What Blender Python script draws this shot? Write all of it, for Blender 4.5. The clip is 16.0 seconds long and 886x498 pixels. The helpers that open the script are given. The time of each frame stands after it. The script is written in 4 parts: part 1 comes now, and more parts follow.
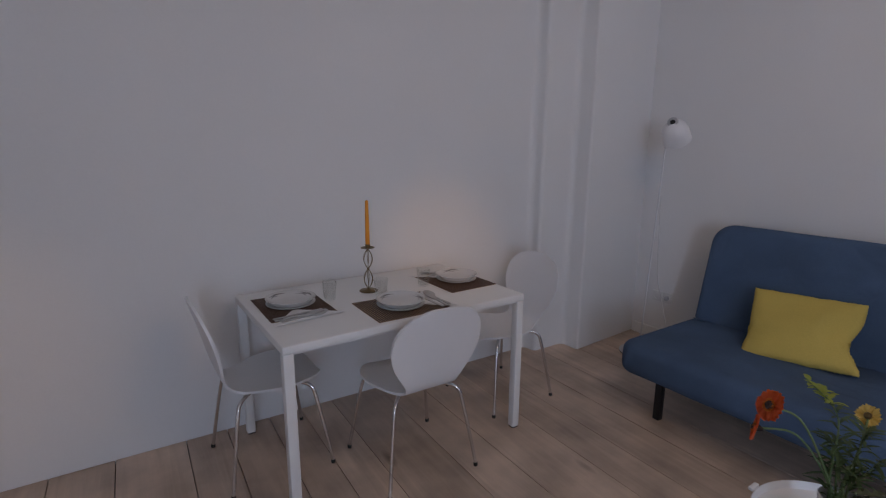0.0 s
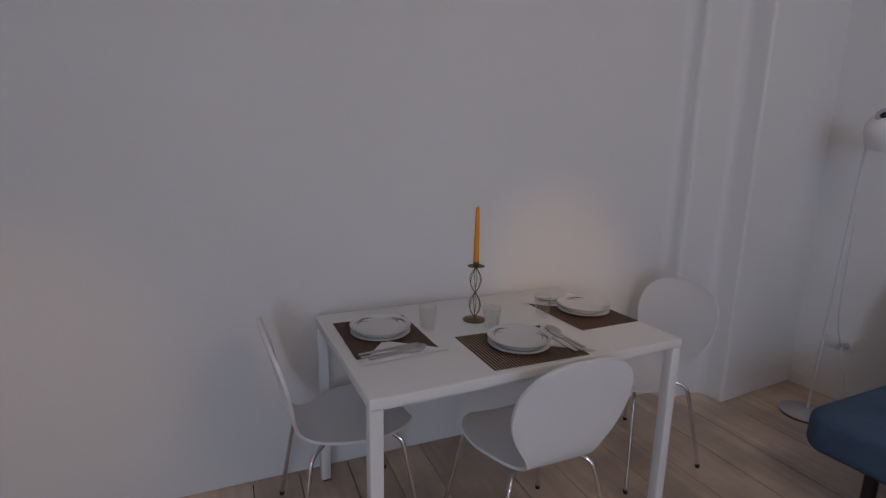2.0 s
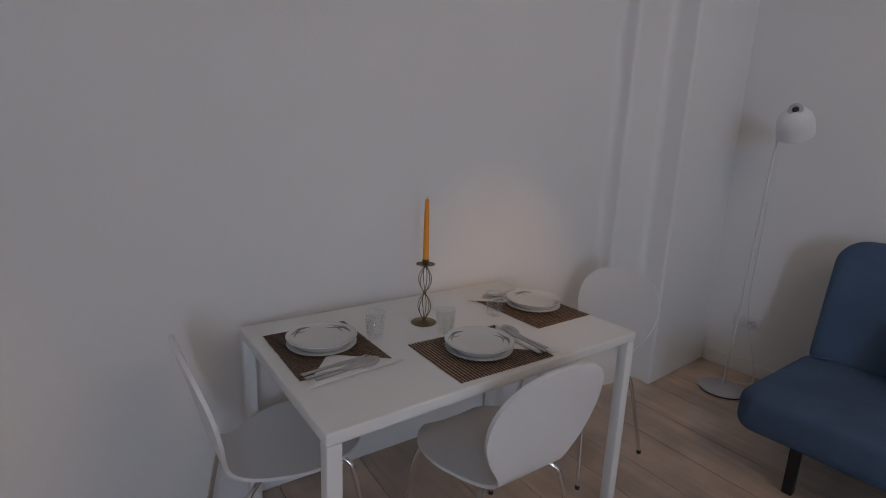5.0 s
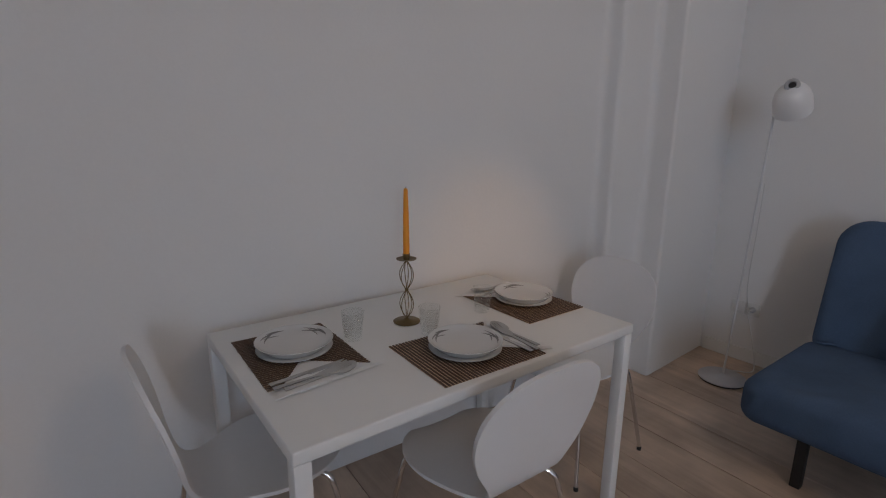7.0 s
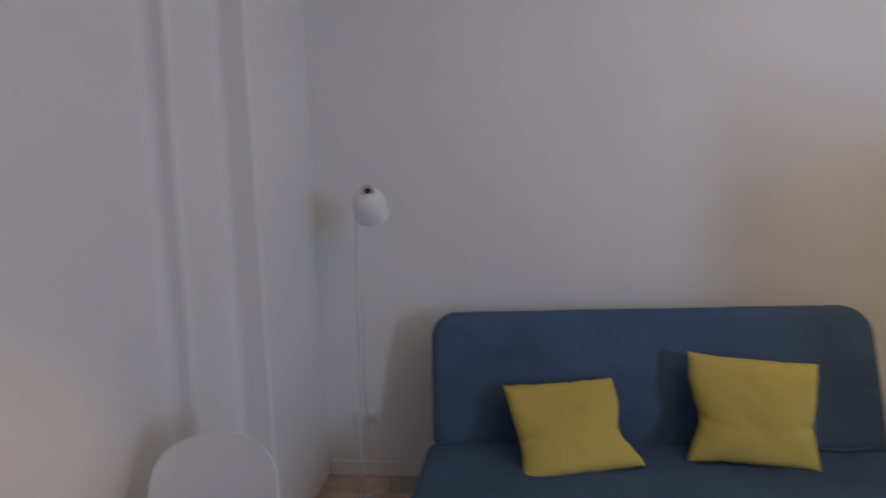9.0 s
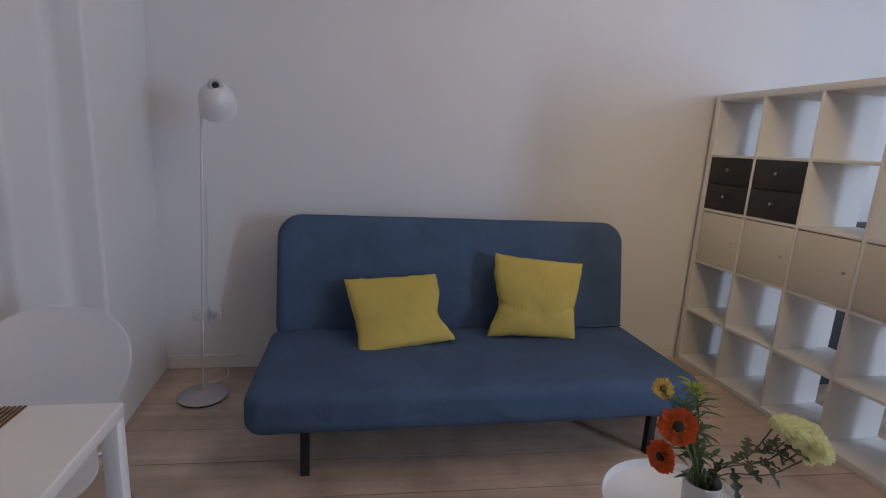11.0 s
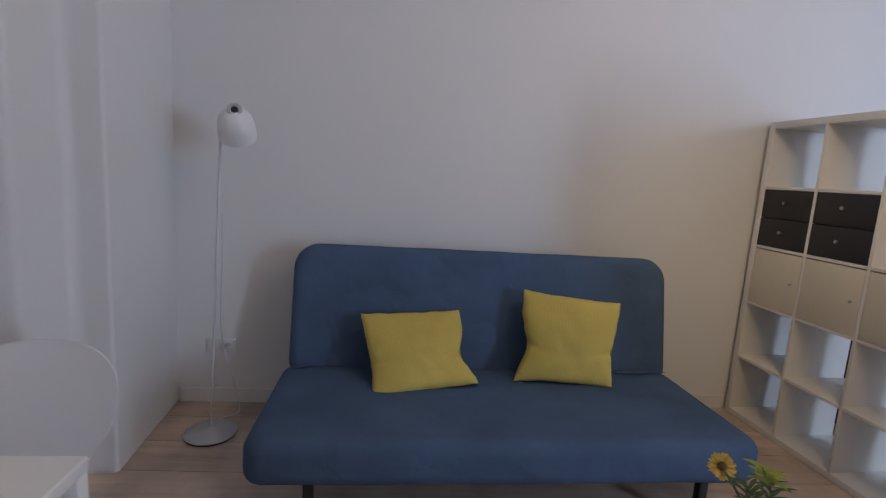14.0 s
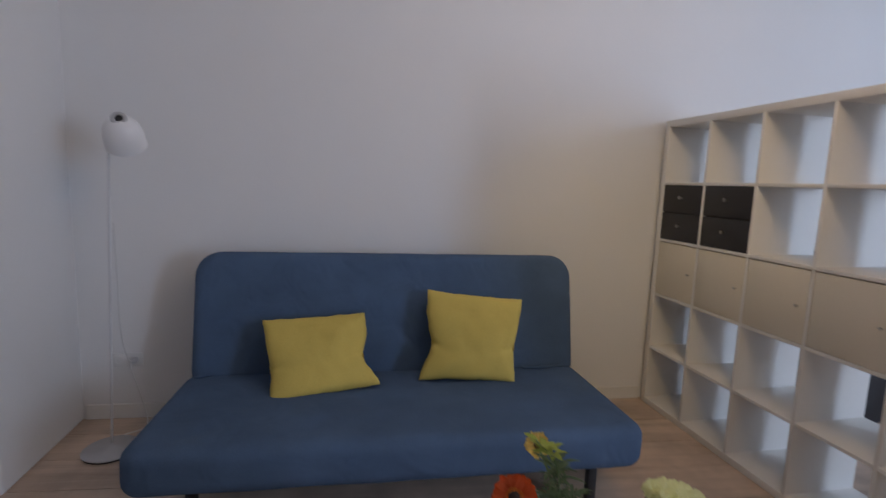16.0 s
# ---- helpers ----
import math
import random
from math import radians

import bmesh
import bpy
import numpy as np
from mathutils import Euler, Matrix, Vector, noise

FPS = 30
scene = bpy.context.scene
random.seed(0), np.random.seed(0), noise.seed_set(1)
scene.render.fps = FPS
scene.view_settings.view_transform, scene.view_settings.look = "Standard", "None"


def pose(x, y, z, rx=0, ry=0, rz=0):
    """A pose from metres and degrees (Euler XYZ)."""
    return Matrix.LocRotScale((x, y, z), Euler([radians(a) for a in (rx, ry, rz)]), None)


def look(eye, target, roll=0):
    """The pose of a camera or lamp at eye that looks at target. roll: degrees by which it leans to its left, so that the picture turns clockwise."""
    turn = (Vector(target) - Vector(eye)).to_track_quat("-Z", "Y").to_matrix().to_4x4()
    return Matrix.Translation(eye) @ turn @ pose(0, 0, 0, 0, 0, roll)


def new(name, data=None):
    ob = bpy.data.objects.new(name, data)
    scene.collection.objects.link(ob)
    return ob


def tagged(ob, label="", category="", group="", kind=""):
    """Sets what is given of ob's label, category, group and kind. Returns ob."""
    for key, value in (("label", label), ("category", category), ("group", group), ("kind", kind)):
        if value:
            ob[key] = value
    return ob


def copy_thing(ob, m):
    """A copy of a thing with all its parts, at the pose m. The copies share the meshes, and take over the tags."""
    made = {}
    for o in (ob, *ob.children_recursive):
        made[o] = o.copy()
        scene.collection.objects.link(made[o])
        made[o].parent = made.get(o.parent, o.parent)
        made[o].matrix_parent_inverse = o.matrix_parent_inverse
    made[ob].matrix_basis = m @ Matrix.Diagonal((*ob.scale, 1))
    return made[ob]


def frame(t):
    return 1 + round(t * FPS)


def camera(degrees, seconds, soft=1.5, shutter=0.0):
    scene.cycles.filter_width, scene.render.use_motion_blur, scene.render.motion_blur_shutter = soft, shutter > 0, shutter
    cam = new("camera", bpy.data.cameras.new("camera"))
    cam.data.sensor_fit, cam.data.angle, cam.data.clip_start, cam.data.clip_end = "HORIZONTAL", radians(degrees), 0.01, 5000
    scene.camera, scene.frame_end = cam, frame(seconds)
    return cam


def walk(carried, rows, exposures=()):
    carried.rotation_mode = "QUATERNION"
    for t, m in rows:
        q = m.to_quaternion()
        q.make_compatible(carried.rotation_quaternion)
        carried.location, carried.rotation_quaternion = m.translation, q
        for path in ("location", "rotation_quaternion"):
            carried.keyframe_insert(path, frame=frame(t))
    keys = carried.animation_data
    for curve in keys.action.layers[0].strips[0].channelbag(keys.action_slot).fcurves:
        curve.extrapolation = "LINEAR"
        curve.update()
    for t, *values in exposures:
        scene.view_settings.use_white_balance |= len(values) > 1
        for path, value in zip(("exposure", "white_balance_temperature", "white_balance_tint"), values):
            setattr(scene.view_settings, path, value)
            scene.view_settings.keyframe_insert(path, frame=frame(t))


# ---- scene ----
cam = camera(83.9, 16.0, soft=1.1, shutter=0.4)
PATH = [
    (0, (-0.45, -1.718, 1.472), (0.666, -0.11, 1.057), 0.4),
    (0.5, (-0.486, -1.658, 1.457), (0.633, -0.043, 1.084), 1.5),
    (1, (-0.456, -1.603, 1.451), (0.688, -0.009, 1.062), 1.5),
    (1.5, (-0.371, -1.434, 1.418), (0.715, 0.19, 0.99), 1.4),
    (2, (-0.324, -1.194, 1.41), (0.516, 0.579, 1.022), 1.2),
    (2.5, (-0.288, -1.019, 1.412), (0.705, 0.674, 1.029), -1.1),
    (3, (-0.292, -0.966, 1.411), (1.007, 0.499, 1.005), -0.9),
    (3.5, (-0.326, -0.938, 1.408), (0.871, 0.615, 1.015), 0.5),
    (4, (-0.35, -0.949, 1.41), (0.81, 0.615, 0.954), 1.2),
    (4.5, (-0.363, -0.96, 1.413), (0.795, 0.612, 0.977), 2.3),
    (7, (-0.258, -0.879, 1.376), (0.918, 0.674, 0.921), 0.6),
    (7.5, (-0.141, -0.865, 1.394), (1.209, 0.537, 0.935), 0.4),
    (8, (0.136, -0.785, 1.464), (1.851, 0.226, 1.274), 0.4),
    (8.5, (0.245, -0.702, 1.499), (2.08, 0.093, 1.486), -0.1),
    (9, (0.299, -0.566, 1.483), (2.276, -0.293, 1.353), -2.6),
    (9.5, (0.205, -0.587, 1.41), (2.188, -0.642, 1.155), 2.2),
    (10, (0.036, -0.57, 1.405), (1.975, -0.876, 1.023), 2.7),
    (10.2, (0.001, -0.563, 1.413), (1.921, -0.938, 0.998), 3.4),
    (12.3, (0.029, -0.541, 1.407), (1.965, -0.848, 1.01), 2.1),
    (12.5, (0.018, -0.538, 1.409), (1.954, -0.863, 1.03), 1.2),
    (13, (0.039, -0.53, 1.416), (1.993, -0.851, 1.139), 2.3),
    (13.5, (0.121, -0.558, 1.416), (2.091, -0.787, 1.154), 3.3),
    (14, (0.178, -0.626, 1.4), (2.142, -0.848, 1.094), 3.7),
    (14.5, (0.185, -0.823, 1.417), (2.145, -1.044, 1.084), 5.1),
    (15, (0.137, -0.945, 1.42), (2.11, -1.117, 1.146), 3.3),
    (15.5, (0.121, -0.95, 1.441), (2.103, -1.126, 1.233), 3.5),
    (16, (0.096, -0.978, 1.389), (2.05, -1.31, 1.122), 2.1),
]
walk(cam, [(t, look(eye, target, roll)) for t, eye, target, roll in PATH], [(0.0, -0.53, 5600, 17), (1.5, -0.5, 5700, 16), (4.5, -0.49, 5780, 13), (7.5, -0.47, 5900, 12), (9.0, -0.34, 5700, 13), (9.6, -0.36, 5660, 13), (10.1, -0.26, 5640, 14), (12.3, -0.18, 5560, 14), (16.0, -0.17, 5580, 14)])

# ---- world and light ----
world = bpy.data.worlds.new("world")
scene.world = world
world.use_nodes = True
wn = world.node_tree
sky = wn.nodes.new("ShaderNodeTexSky")
sky.sky_type = "NISHITA"
sky.sun_disc = False
sky.sun_elevation, sky.sun_rotation = radians(38), radians(20)
wn.links.new(sky.outputs[0], wn.nodes["Background"].inputs[0])
wn.nodes["Background"].inputs[1].default_value = 0.1

XS, YSH, YB, XW, HC = 3.0, -2.842, -6.6, -2.6, 3.1  # sofa wall, shelf face, window wall, far wall, ceiling


def area_lamp(name, m, sx, sy, watts, colour):
    data = bpy.data.lights.new(name, "AREA")
    data.shape, data.size, data.size_y, data.energy, data.color = "RECTANGLE", sx, sy, watts, colour
    ob = new(name, data)
    ob.matrix_world = m
    return ob


WY, WW, Z0, Z1 = -5.65, 0.8, 0.75, 2.75  # the window in the west wall: centre y, width, sill and head
area_lamp("window_light", look((XW + 0.02, WY, 1.8), (XW + 2, WY, 1.75)), WW - 0.1, 1.85, 99, (0.745, 0.85, 0.98))

sun = bpy.data.lights.new("sun", "SUN")
sun.energy, sun.angle, sun.color = 2.0, radians(3), (1.0, 0.95, 0.88)
new("sun", sun).matrix_world = look((0, 6, 5), (0, 0, 0))


def spot(name, eye, target, watts, degrees, colour=(1.0, 0.53, 0.17)):
    data = bpy.data.lights.new(name, "SPOT")
    data.energy, data.spot_size, data.spot_blend, data.shadow_soft_size, data.color = watts, radians(degrees), 1.0, 0.05, colour
    new(name, data).matrix_world = look(eye, target)


# added spots without fixtures under the ceiling behind the camera, for warm wall glows
spot("added_warm_spot", (-0.6, -3.2, 2.9), (1.29, 0.76, 0.79), 132, 13)
spot("added_warm_spot", (-1.4, -3.2, 2.9), (-1.0, 0.86, 0.62), 65, 16)
spot("added_warm_spot", (0.1, -1.6, 2.9), (2.95, -2.56, 0.85), 60, 38, (1.0, 0.70, 0.25))
# unseen warm fill added below the ceiling, lifts the sofa wall and shelf
fill_lamp = bpy.data.lights.new("added_warm_fill", "POINT")
fill_lamp.energy, fill_lamp.shadow_soft_size, fill_lamp.color = 24.5, 0.25, (1.0, 0.69, 0.40)
new("added_warm_fill", fill_lamp).location = (0.95, -2.1, 2.72)


# ---- materials ----
def material(name, colour, rough=0.5, metal=0.0, grain=0.0, scale=20.0, bump=0.0, stain=0.0, stain_scale=2.0, stretch=(1, 1, 1), **extra):
    """A plain surface with two scales of variation: fine grain and broad stains."""
    m = bpy.data.materials.new(name)
    m.use_nodes = True
    nt = m.node_tree
    bsdf = nt.nodes["Principled BSDF"]
    bsdf.inputs["Roughness"].default_value, bsdf.inputs["Metallic"].default_value = rough, metal
    bsdf.inputs["Base Color"].default_value = (*colour, 1)
    for key, value in extra.items():
        bsdf.inputs[key.replace("_", " ")].default_value = value
    coord = nt.nodes.new("ShaderNodeTexCoord")
    mapping = nt.nodes.new("ShaderNodeMapping")
    mapping.inputs["Scale"].default_value = stretch
    nt.links.new(coord.outputs["Object"], mapping.inputs["Vector"])

    def noisy(size, detail):
        n = nt.nodes.new("ShaderNodeTexNoise")
        n.inputs["Scale"].default_value, n.inputs["Detail"].default_value = size, detail
        nt.links.new(mapping.outputs["Vector"], n.inputs["Vector"])
        return n

    fine = noisy(scale, 6)
    if grain or stain:
        broad = noisy(stain_scale, 3)
        add = nt.nodes.new("ShaderNodeMath")
        add.operation = "MULTIPLY_ADD"
        nt.links.new(fine.outputs["Fac"], add.inputs[0])
        add.inputs[1].default_value = 2 * grain
        add2 = nt.nodes.new("ShaderNodeMath")
        add2.operation = "MULTIPLY_ADD"
        nt.links.new(broad.outputs["Fac"], add2.inputs[0])
        add2.inputs[1].default_value = 2 * stain
        add2.inputs[2].default_value = 1 - grain - stain
        nt.links.new(add2.outputs[0], add.inputs[2])
        mix = nt.nodes.new("ShaderNodeVectorMath")
        mix.operation = "SCALE"
        mix.inputs[0].default_value = colour
        nt.links.new(add.outputs[0], mix.inputs["Scale"])
        nt.links.new(mix.outputs[0], bsdf.inputs["Base Color"])
    if bump:
        b = nt.nodes.new("ShaderNodeBump")
        b.inputs["Strength"].default_value, b.inputs["Distance"].default_value = bump, 0.004
        nt.links.new(fine.outputs["Fac"], b.inputs["Height"])
        nt.links.new(b.outputs["Normal"], bsdf.inputs["Normal"])
    return m


def translucent(m, amount):
    """Lets part of the light through a thin petal or leaf."""
    nt = m.node_tree
    bsdf = nt.nodes["Principled BSDF"]
    thin, mix = nt.nodes.new("ShaderNodeBsdfTranslucent"), nt.nodes.new("ShaderNodeMixShader")
    nt.links.new(bsdf.inputs["Base Color"].links[0].from_socket, thin.inputs["Color"])
    mix.inputs[0].default_value = amount
    nt.links.new(bsdf.outputs[0], mix.inputs[1])
    nt.links.new(thin.outputs[0], mix.inputs[2])
    nt.links.new(mix.outputs[0], nt.nodes["Material Output"].inputs["Surface"])
    return m


def wood_material(name, dark, light, per_object=0.25):
    m = bpy.data.materials.new(name)
    m.use_nodes = True
    nt = m.node_tree
    bsdf = nt.nodes["Principled BSDF"]
    N, L = nt.nodes.new, nt.links.new
    coord, info, mapping = N("ShaderNodeTexCoord"), N("ShaderNodeObjectInfo"), N("ShaderNodeMapping")
    mapping.inputs["Scale"].default_value = (9, 0.55, 9)
    shift = N("ShaderNodeVectorMath")
    shift.operation = "SCALE"
    comb = N("ShaderNodeCombineXYZ")
    for k in range(3):
        L(info.outputs["Random"], comb.inputs[k])
    L(comb.outputs[0], shift.inputs[0])
    shift.inputs["Scale"].default_value = 37.0
    L(shift.outputs[0], mapping.inputs["Location"])
    L(coord.outputs["Object"], mapping.inputs["Vector"])
    grain, fine, knots = N("ShaderNodeTexNoise"), N("ShaderNodeTexNoise"), N("ShaderNodeTexVoronoi")
    grain.inputs["Scale"].default_value, grain.inputs["Detail"].default_value, grain.inputs["Distortion"].default_value = 1.6, 5, 1.2
    fine.inputs["Scale"].default_value, fine.inputs["Detail"].default_value = 14, 4
    L(mapping.outputs[0], grain.inputs["Vector"])
    L(mapping.outputs[0], fine.inputs["Vector"])
    kmap = N("ShaderNodeMapping")
    kmap.inputs["Scale"].default_value = (3.2, 1.1, 1)
    L(shift.outputs[0], kmap.inputs["Location"])
    L(coord.outputs["Object"], kmap.inputs["Vector"])
    L(kmap.outputs[0], knots.inputs["Vector"])
    knots.inputs["Scale"].default_value = 1.0
    ramp = N("ShaderNodeValToRGB")
    ramp.color_ramp.elements[0].position, ramp.color_ramp.elements[0].color = 0.20, (*dark, 1)
    ramp.color_ramp.elements[1].position, ramp.color_ramp.elements[1].color = 0.72, (*light, 1)
    add = N("ShaderNodeMath")
    add.operation = "MULTIPLY_ADD"
    L(fine.outputs["Fac"], add.inputs[0])
    add.inputs[1].default_value = 0.22
    sub = N("ShaderNodeMath")
    sub.operation = "SUBTRACT"
    L(grain.outputs["Fac"], sub.inputs[0])
    sub.inputs[1].default_value = 0.105
    L(sub.outputs[0], add.inputs[2])
    L(add.outputs[0], ramp.inputs[0])
    kr = N("ShaderNodeMapRange")
    kr.inputs["From Min"].default_value, kr.inputs["From Max"].default_value = 0.02, 0.09
    kr.inputs["To Min"].default_value, kr.inputs["To Max"].default_value = 0.45, 1.0
    L(knots.outputs["Distance"], kr.inputs["Value"])
    cloud = N("ShaderNodeTexNoise")
    cloud.inputs["Scale"].default_value, cloud.inputs["Detail"].default_value = 3.2, 6
    L(coord.outputs["Object"], cloud.inputs["Vector"])
    cr = N("ShaderNodeMapRange")
    cr.inputs["From Min"].default_value, cr.inputs["From Max"].default_value = 0.35, 0.65
    cr.inputs["To Min"].default_value, cr.inputs["To Max"].default_value = 0.76, 1.16
    L(cloud.outputs["Fac"], cr.inputs["Value"])
    tone = N("ShaderNodeMath")
    tone.operation = "MULTIPLY_ADD"
    L(info.outputs["Random"], tone.inputs[0])
    tone.inputs[1].default_value, tone.inputs[2].default_value = per_object, 1 - per_object / 2
    both = N("ShaderNodeMath")
    both.operation = "MULTIPLY"
    L(tone.outputs[0], both.inputs[0])
    stain = N("ShaderNodeMath")
    stain.operation = "MULTIPLY"
    L(kr.outputs[0], stain.inputs[0])
    L(cr.outputs[0], stain.inputs[1])
    L(stain.outputs[0], both.inputs[1])
    sc = N("ShaderNodeVectorMath")
    sc.operation = "SCALE"
    L(ramp.outputs[0], sc.inputs[0])
    L(both.outputs[0], sc.inputs["Scale"])
    L(sc.outputs[0], bsdf.inputs["Base Color"])
    bsdf.inputs["Roughness"].default_value = 0.5
    b = N("ShaderNodeBump")
    b.inputs["Strength"].default_value, b.inputs["Distance"].default_value = 0.25, 0.002
    L(add.outputs[0], b.inputs["Height"])
    L(b.outputs[0], bsdf.inputs["Normal"])
    return m


def woven(name, colour, scale, bump, ribs=0.0, vary=0.1, fade=0.12, folds=0.0):
    """Cloth: a fine weave or the ribs of corduroy, broad uneven fading, and shallow folds."""
    m = material(name, colour, 0.92, 0, vary, scale, 0.0, fade, 3.5)
    nt = m.node_tree
    bsdf = nt.nodes["Principled BSDF"]
    bsdf.inputs["Specular IOR Level"].default_value = 0.2
    N, L = nt.nodes.new, nt.links.new
    coord = N("ShaderNodeTexCoord")
    b = N("ShaderNodeBump")
    b.inputs["Strength"].default_value, b.inputs["Distance"].default_value = bump, 0.004
    if ribs:
        w = N("ShaderNodeTexWave")
        w.bands_direction = "X"
        w.inputs["Scale"].default_value, w.inputs["Distortion"].default_value, w.inputs["Detail Scale"].default_value = ribs, 0.8, 0.6
        L(coord.outputs["Object"], w.inputs["Vector"])
        L(w.outputs["Fac"], b.inputs["Height"])
    else:
        n1 = N("ShaderNodeTexNoise")
        n1.inputs["Scale"].default_value, n1.inputs["Detail"].default_value = scale * 1.5, 3
        L(coord.outputs["Object"], n1.inputs["Vector"])
        L(n1.outputs["Fac"], b.inputs["Height"])
    n2, wide = N("ShaderNodeTexNoise"), N("ShaderNodeBump")
    n2.inputs["Scale"].default_value, n2.inputs["Detail"].default_value, n2.inputs["Distortion"].default_value = 5.0, 2.0, 0.8
    wide.inputs["Strength"].default_value, wide.inputs["Distance"].default_value = folds, 0.03
    L(coord.outputs["Object"], n2.inputs["Vector"])
    L(n2.outputs["Fac"], wide.inputs["Height"])
    L(wide.outputs[0], b.inputs["Normal"])
    L(b.outputs[0], bsdf.inputs["Normal"])
    return m


PLASTER = material("white_wall_paint", (0.80, 0.795, 0.79), 0.9, 0, 0.02, 90, 0.12, 0.035, 1.3)
CEILING = material("ceiling_paint", (0.82, 0.82, 0.81), 0.95, 0, 0.02, 60, 0.1, 0.02, 1.0)
TRIM = material("trim_paint", (0.78, 0.77, 0.75), 0.45, 0, 0.02, 40, 0.03, 0.03, 3.0)
FLOORWOOD = wood_material("bleached_floorboard", (0.465, 0.358, 0.275), (0.63, 0.497, 0.392))
GAPDARK = material("floor_gap", (0.05, 0.037, 0.028), 0.9, 0, 0.1, 30)
LACQUER = material("white_lacquer", (0.82, 0.82, 0.81), 0.32, 0, 0.01, 30, 0.02, 0.02, 4.0)
SHELL = material("white_chair_lacquer", (0.80, 0.80, 0.81), 0.38, 0, 0.012, 40, 0.02, 0.02, 5.0)
FOIL = material("white_shelf_foil", (0.775, 0.75, 0.705), 0.5, 0, 0.02, 50, 0.02, 0.02, 4.0)
DOORFOIL = material("off_white_door", (0.70, 0.64, 0.52), 0.5, 0, 0.02, 50, 0.02, 0.02, 4.0)
DRAWER = material("black_brown_drawer", (0.022, 0.021, 0.024), 0.5, 0, 0.15, 50, 0.03)
CHROME = material("chrome", (0.75, 0.75, 0.76), 0.13, 1.0, 0.02, 40)
STEEL = material("brushed_steel", (0.50, 0.49, 0.48), 0.30, 1.0, 0.05, 60)
RUBBER = material("black_rubber", (0.02, 0.02, 0.02), 0.7, 0, 0.1, 60)
BLACKMETAL = material("black_powder_coat", (0.014, 0.014, 0.016), 0.45, 0.0, 0.1, 80, 0.05)
BRONZE = material("aged_brass", (0.20, 0.145, 0.07), 0.42, 0.85, 0.15, 60, 0.05, 0.15, 8)
WAX = material("orange_wax", (0.86, 0.34, 0.015), 0.5, 0, 0.04, 20, 0.02, 0.05, 6, Subsurface_Weight=0.25, Subsurface_Radius=(0.02, 0.01, 0.004))
CERAMIC = material("white_porcelain", (0.69, 0.69, 0.685), 0.14, 0, 0.01, 20)
DECOR = material("grey_plate_decor", (0.19, 0.185, 0.18), 0.3, 0, 0.1, 60)
SLAT = material("dark_bamboo", (0.098, 0.057, 0.038), 0.6, 0, 0.2, 60, 0.1, 0.15, 9)
REED = material("pale_reed", (0.55, 0.41, 0.27), 0.7, 0, 0.2, 90, 0.1)
NAPKIN = material("white_paper_napkin", (0.82, 0.82, 0.82), 0.9, 0, 0.02, 200, 0.2, 0.02, 6)
SOFA = woven("blue_sofa_cloth", (0.079, 0.123, 0.208), 190, 0.3, vary=0.16, fade=0.26, folds=0.6)
YELLOW = woven("yellow_corduroy", (0.60, 0.465, 0.115), 160, 0.15, ribs=44.0, vary=0.10, fade=0.16, folds=0.3)
LAMPWHITE = material("white_lamp_enamel", (0.82, 0.82, 0.83), 0.3, 0, 0.01, 30)
LAMPPOLE = material("pale_grey_lamp_pole", (0.66, 0.66, 0.67), 0.35, 0, 0.02, 40)
LAMPBASE = material("grey_lamp_base", (0.50, 0.50, 0.52), 0.35, 0.2, 0.02, 60)
DARKHOLE = material("dark_lamp_socket", (0.02, 0.02, 0.022), 0.5, 0, 0.1, 30)
PLASTIC = material("white_plastic", (0.74, 0.74, 0.73), 0.35, 0, 0.01, 30)
TRAY = material("white_tray_enamel", (0.82, 0.82, 0.82), 0.3, 0, 0.01, 30)
LEAF = translucent(material("green_leaf", (0.075, 0.120, 0.045), 0.5, 0, 0.3, 60, 0.2, 0.2, 12), 0.3)
DARKLEAF = translucent(material("dark_green_leaf", (0.075, 0.085, 0.040), 0.6, 0, 0.3, 60, 0.2, 0.2, 12), 0.2)
STEM = material("green_stem", (0.11, 0.16, 0.05), 0.55, 0, 0.2, 60)
TWIG = material("dark_twig", (0.085, 0.085, 0.05), 0.6, 0, 0.2, 60)
SPIKE = translucent(material("yellow_green_bud", (0.34, 0.40, 0.06), 0.6, 0, 0.25, 90), 0.35)
ORANGE = translucent(material("orange_petal", (0.74, 0.13, 0.022), 0.6, 0, 0.12, 60, 0.1, 0.12, 20), 0.35)
HALO = translucent(material("yellow_orange_petal", (0.78, 0.23, 0.025), 0.6, 0, 0.12, 60, 0.1, 0.12, 20), 0.35)
AMBER = translucent(material("amber_petal", (0.86, 0.66, 0.18), 0.6, 0, 0.15, 60, 0.1, 0.25, 30), 0.4)
CREAM = translucent(material("cream_yellow_petal", (0.96, 0.95, 0.60), 0.6, 0, 0.04, 60, 0.05, 0.08, 30), 0.5)
EYE = material("dark_flower_eye", (0.035, 0.018, 0.012), 0.9, 0, 0.3, 200, 0.4)
CABLE = material("white_cable", (0.66, 0.66, 0.65), 0.5, 0, 0.02, 60)
DARKWOOD = material("dark_stained_wood", (0.022, 0.022, 0.026), 0.5, 0, 0.2, 40, 0.05)
GLASS = bpy.data.materials.new("clear_glass")
GLASS.use_nodes = True
gn = GLASS.node_tree
clear, gloss, rim, weak, blend = (gn.nodes.new(k) for k in ("ShaderNodeBsdfTransparent", "ShaderNodeBsdfGlossy", "ShaderNodeLayerWeight", "ShaderNodeMath", "ShaderNodeMixShader"))
clear.inputs[0].default_value, gloss.inputs[0].default_value = (0.965, 0.972, 0.97, 1), (1, 1, 1, 1)
gloss.inputs["Roughness"].default_value, rim.inputs["Blend"].default_value = 0.04, 0.14
